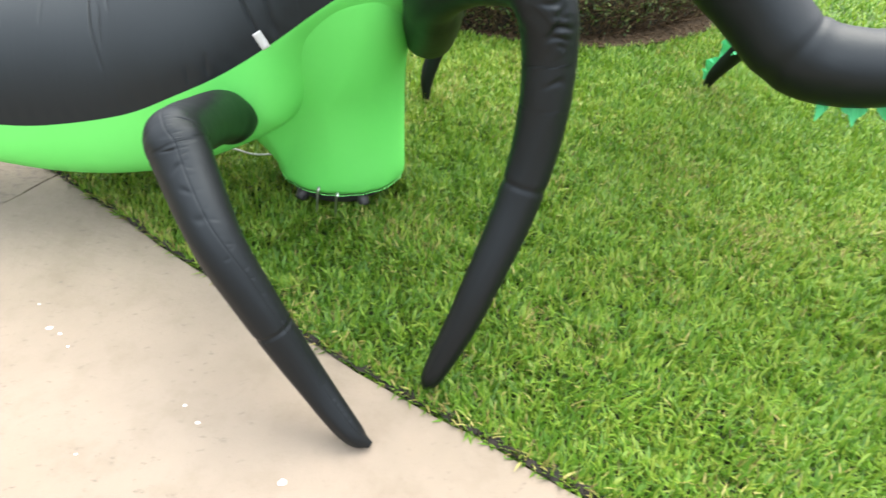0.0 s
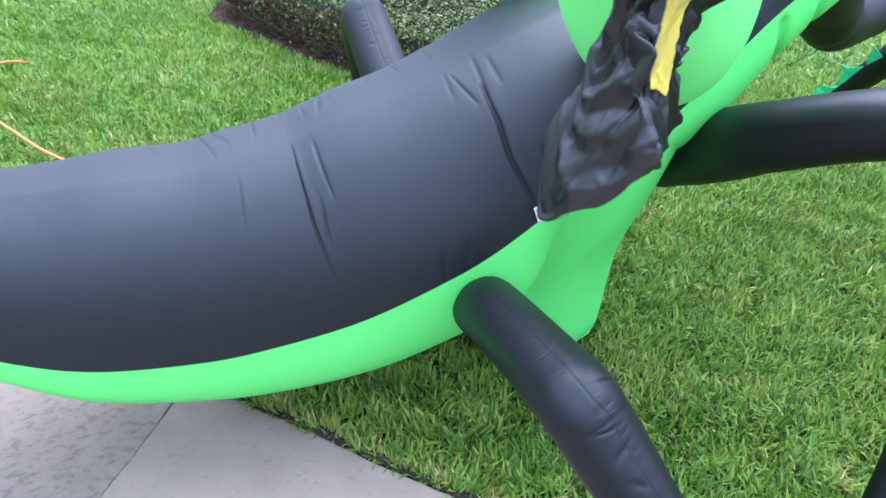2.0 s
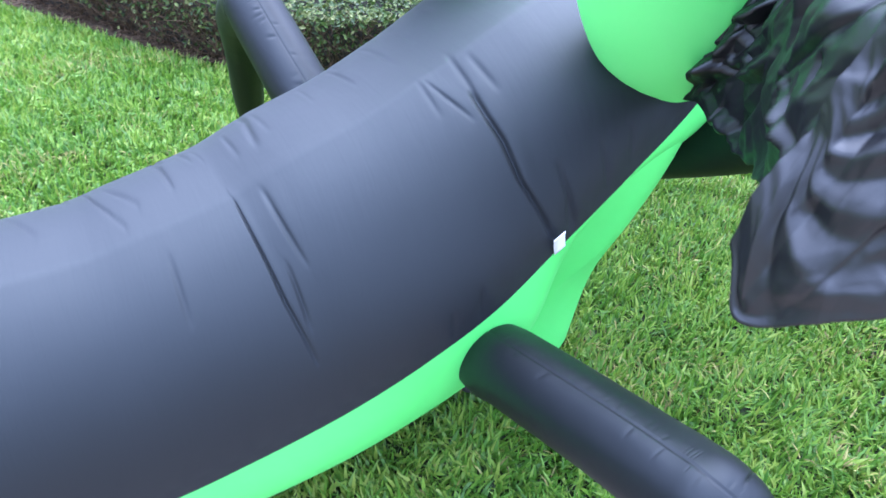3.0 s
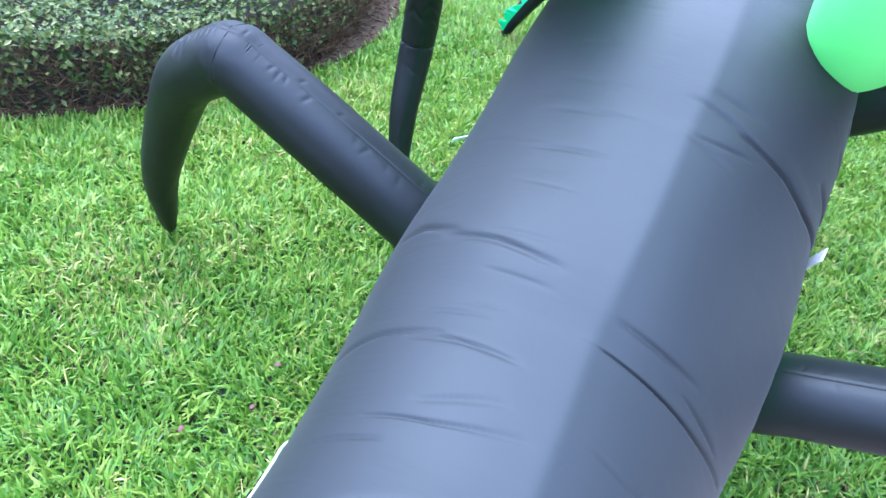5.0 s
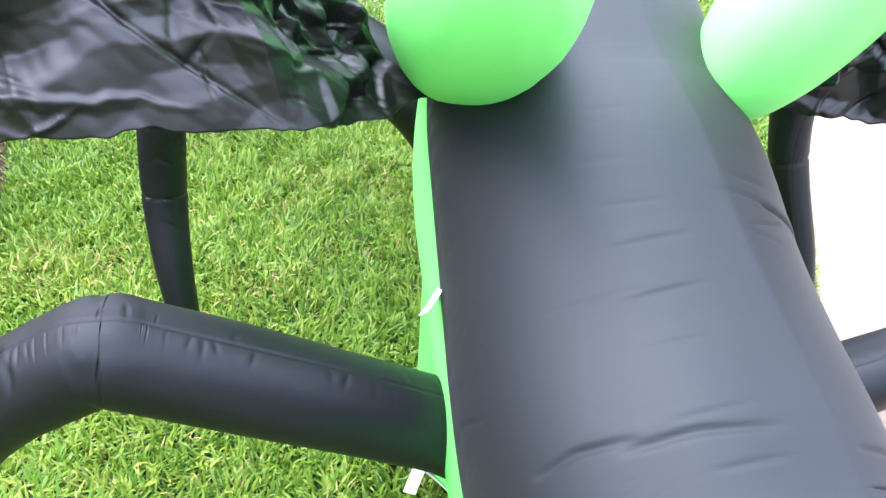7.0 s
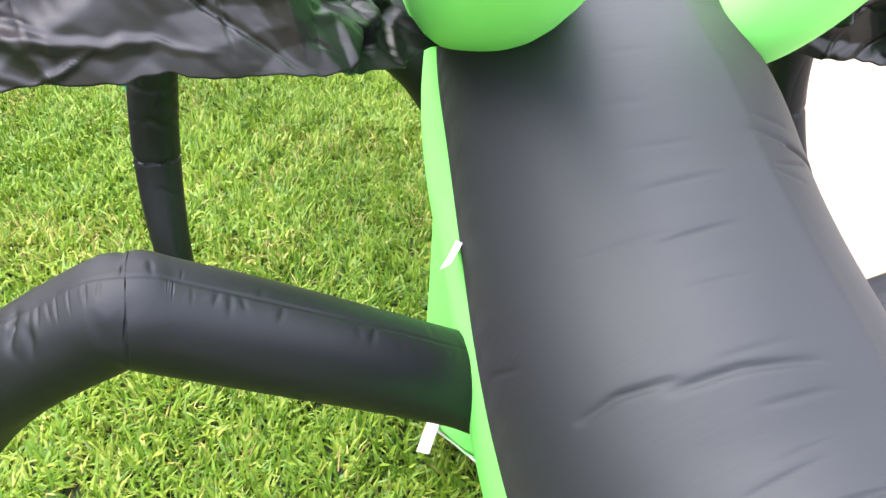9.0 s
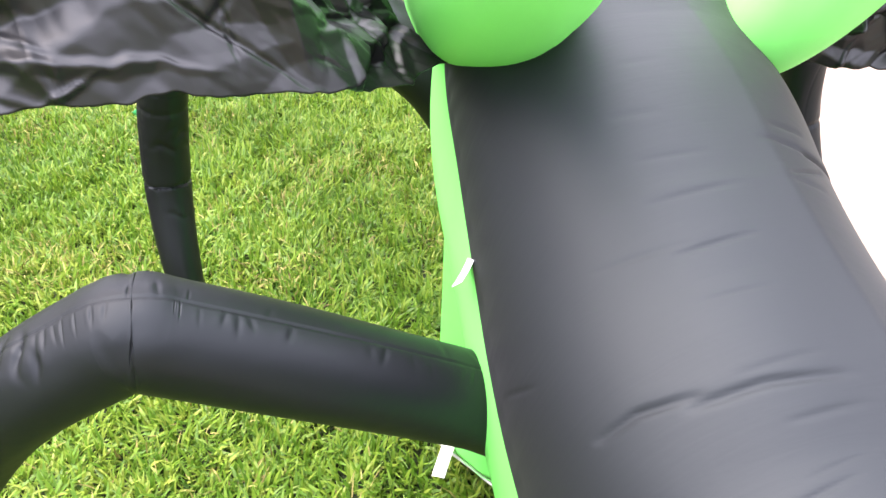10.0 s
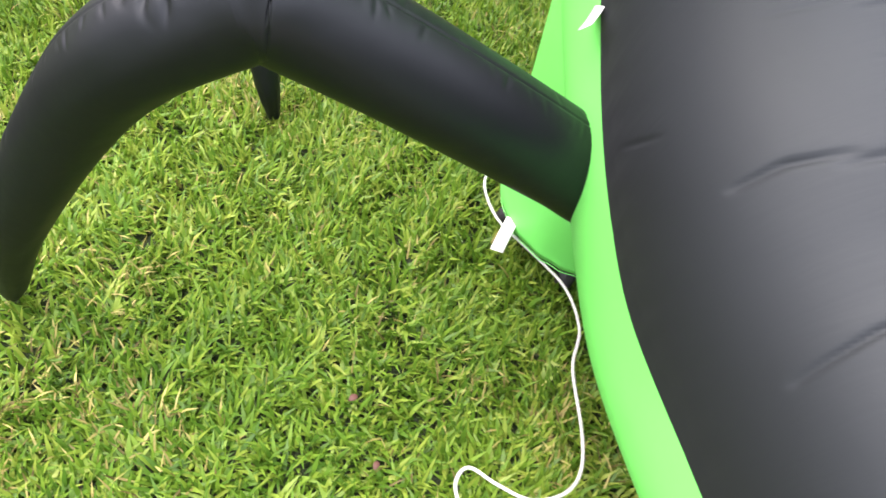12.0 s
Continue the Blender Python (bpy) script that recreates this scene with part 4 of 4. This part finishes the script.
# the yellow patch is sewn on the outer face
patch = []
for i in range(110, 222):
    row = []
    for j in range(32, 152):
        q, q2 = Vector(rows[i][j]), Vector(rows[i + 1][j])
        side = Vector(((q2 - q).y, -(q2 - q).x, 0)).normalized()
        row.append(tuple(q - side * 0.004))
    patch.append(row)
cloth("yellow_patch", patch, M_YELLOW, wing_r, "crumpled yellow cloth patch")
rows = wing([(-0.255, 0.24, 0.785), (-0.325, 0.175, 0.785), (-0.40, 0.055, 0.825), (-0.5, 0.0, 0.85), (-0.72, -0.05, 0.868), (-0.95, -0.03, 0.86), (-1.12, 0.05, 0.86)],
            [(-0.45, 0.20, 1.05), (-0.49, 0.17, 1.10), (-0.53, 0.09, 1.15), (-0.62, 0.02, 1.22), (-0.80, -0.03, 1.25), (-1.0, -0.01, 1.25), (-1.16, 0.06, 1.2)], 12, 0.022, 1.0, (236,))
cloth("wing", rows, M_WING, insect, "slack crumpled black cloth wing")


def tag(at, along, width_dir, length, width, parent, seed):
    """A small sewn-in woven label, bent a little."""
    a, w = Vector(along).normalized(), Vector(width_dir).normalized()
    n = a.cross(w).normalized()
    rows = []
    for i in range(9):
        u = i / 8
        bend = 0.04 * math.sin(u * 2.2 + seed) * length
        rows.append([tuple(Vector(at) + a * (u * length) + w * ((v - 0.5) * width) + n * (bend - 0.04 * math.sin(seed) * length)) for v in (0, 0.5, 1)])
    ob = part("label_tag", grid_bm(rows), M_TAG, parent, "white woven label tag", smooth=True)
    mod = ob.modifiers.new("cloth", "SOLIDIFY")
    mod.thickness = 0.0012
    return ob


tag((0.266, 0.016, 0.566), (0.012, -0.018, 0.038), (0.05, 0.82, 0.57), 0.046, 0.021, insect, 0.4)
tag((-0.266, 0.022, 0.594), (-0.036, -0.055, -0.004), (-0.5, 0.4, -0.7), 0.064, 0.019, insect, 0.6)

# ---- blower, cords, small things on the lawn ----
blower = empty("air_blower", "black plastic air blower standing under the green sleeve", "air blower", (-0.075, 0.17, 0.0))
rows = [[(r * math.cos(k * math.pi / 20), r * math.sin(k * math.pi / 20), z) for k in range(40)] for r, z in ((0.13, 0.02), (0.15, 0.024), (0.155, 0.035), (0.155, 0.055), (0.15, 0.066), (0.12, 0.12), (0.1, 0.13))]
part("housing", grid_bm(rows, closed=True, caps=True), M_PLASTIC, blower)
for k in range(5):
    a = 0.5 + k * 2 * math.pi / 5
    foot = tube([(0.12 * math.cos(a), 0.12 * math.sin(a), 0.04, 0.018), (0.15 * math.cos(a), 0.15 * math.sin(a), 0.03, 0.02), (0.165 * math.cos(a), 0.165 * math.sin(a), 0.012, 0.016)], 4, 12)
    part("foot", foot, M_PLASTIC, blower)


def stake(x, y, lean):
    thing = empty("tent_stake", "pale steel tent stake pushed into the grass", "stake", (x, y, 0), group="stakes at the blower")
    part("pin", tube([(0, 0, -0.02, 0.0035), (lean * 0.3, 0, 0.03, 0.0035), (lean, 0.004, 0.085, 0.0035)], 4, 10), M_STEEL, thing)
    part("hook", tube([(lean, 0.004, 0.083, 0.0035), (lean + 0.008, 0.006, 0.092, 0.0035), (lean + 0.018, 0.006, 0.085, 0.0035)], 4, 10), M_STEEL, thing)
    return thing


stake(0.105, 0.11, -0.01)
stake(0.115, 0.165, 0.008)


def cord(name, points, r, mat, label, category):
    ob = finish(name, tube([(*p, r) for p in points], 10, 10), mat)
    return tagged(ob, label, category)


power = cord("power_cord", [(-0.225, 0.27, 0.06), (-0.263, 0.262, 0.075), (-0.282, 0.205, 0.08), (-0.263, 0.136, 0.065), (-0.209, 0.065, 0.055), (-0.16, -0.016, 0.05), (-0.153, -0.103, 0.045), (-0.185, -0.182, 0.045),
                            (-0.198, -0.294, 0.045), (-0.216, -0.358, 0.045), (-0.251, -0.392, 0.047), (-0.305, -0.399, 0.05), (-0.352, -0.376, 0.055), (-0.392, -0.350, 0.06),
                            (-0.414, -0.372, 0.055), (-0.408, -0.42, 0.05), (-0.40, -0.50, 0.045), (-0.41, -0.62, 0.04)], 0.0028, M_CORD, "thin white power cord lying in loops on grass", "power cord")
ct = tag((-0.244, 0.118, 0.092), (-0.045, -0.075, -0.02), (0.86, -0.5, 0.1), 0.08, 0.024, power, 0.2)
cord("extension_cable", [(-1.15, -1.05, 0.04), (-1.3, -1.19, 0.045), (-1.466, -1.307, 0.045), (-1.638, -1.424, 0.045), (-1.80, -1.51, 0.045), (-1.935, -1.569, 0.045), (-2.07, -1.605, 0.045), (-2.17, -1.58, 0.045),
                         (-2.25, -1.51, 0.04), (-2.31, -1.45, 0.02), (-2.35, -1.40, -0.01)], 0.0048, M_ORANGE, "bright orange extension cable winding through the grass", "extension cable")

# paint drips on the driveway
g = random.Random(21)
for x, y, r in ((0.875, -0.085, 0.012), (0.83, -0.12, 0.010), (1.02, 0.10, 0.02), (0.62, -0.44, 0.012), (0.60, -0.47, 0.018), (0.66, -0.41, 0.008), (1.20, -0.35, 0.02), (0.70, -0.62, 0.012), (0.95, -0.30, 0.007), (0.52, -0.52, 0.007)):
    bm = bmesh.new()
    ring = []
    ph = g.uniform(0, 6)
    for k in range(18):
        a = k * math.pi / 9
        rr = 0.55 * r * (0.75 + 0.35 * noise.noise(Vector((math.cos(a) * 1.3 + ph, math.sin(a) * 1.3, ph))) + g.uniform(-0.08, 0.08))
        ring.append((rr * math.cos(a), rr * math.sin(a) * 0.7))
    low = [bm.verts.new((px_, py_, 0.0)) for px_, py_ in ring]
    top = [bm.verts.new((px_ * 0.8, py_ * 0.8, 0.0018)) for px_, py_ in ring]
    for k in range(18):
        bm.faces.new((low[k], low[(k + 1) % 18], top[(k + 1) % 18], top[k]))
    bm.faces.new(top)
    ob = finish("paint_spot", bm, M_PAINT)
    ob.location = (x, y, 0.0)
    ob.rotation_euler.z = g.uniform(0, 6)
    tagged(ob, "dried white paint spot on the concrete driveway", "paint spot", group="paint spots")


# small dead leaves fallen on the lawn
M_DEAD = plain("dead_leaf", (0.085, 0.032, 0.02), 0.7, 0.35, 90.0)
for x, y, turn, size in ((-0.555, -0.224, 0.6, 0.017), (-0.602, -0.445, 2.0, 0.017), (-0.526, -0.334, 1.2, 0.015)):
    rows = []
    for k in range(9):
        u = k / 8
        w = 0.32 * size * math.sin(math.pi * (0.04 + 0.94 * u)) ** 0.8
        lift = 0.25 * size * math.sin(u * 2.6)
        rows.append([((u - 0.5) * size, -w, lift + 0.12 * size), ((u - 0.5) * size, 0.0, lift), ((u - 0.5) * size, w, lift + 0.10 * size)])
    ob = finish("fallen_leaf", grid_bm(rows), M_DEAD)
    mod = ob.modifiers.new("leaf", "SOLIDIFY")
    mod.thickness = 0.0006
    ob.location, ob.rotation_euler = (x, y, 0.044), (0.2, 0.15, turn)
    tagged(ob, "small curled reddish brown dead leaf on the lawn", "leaf", group="fallen leaves")
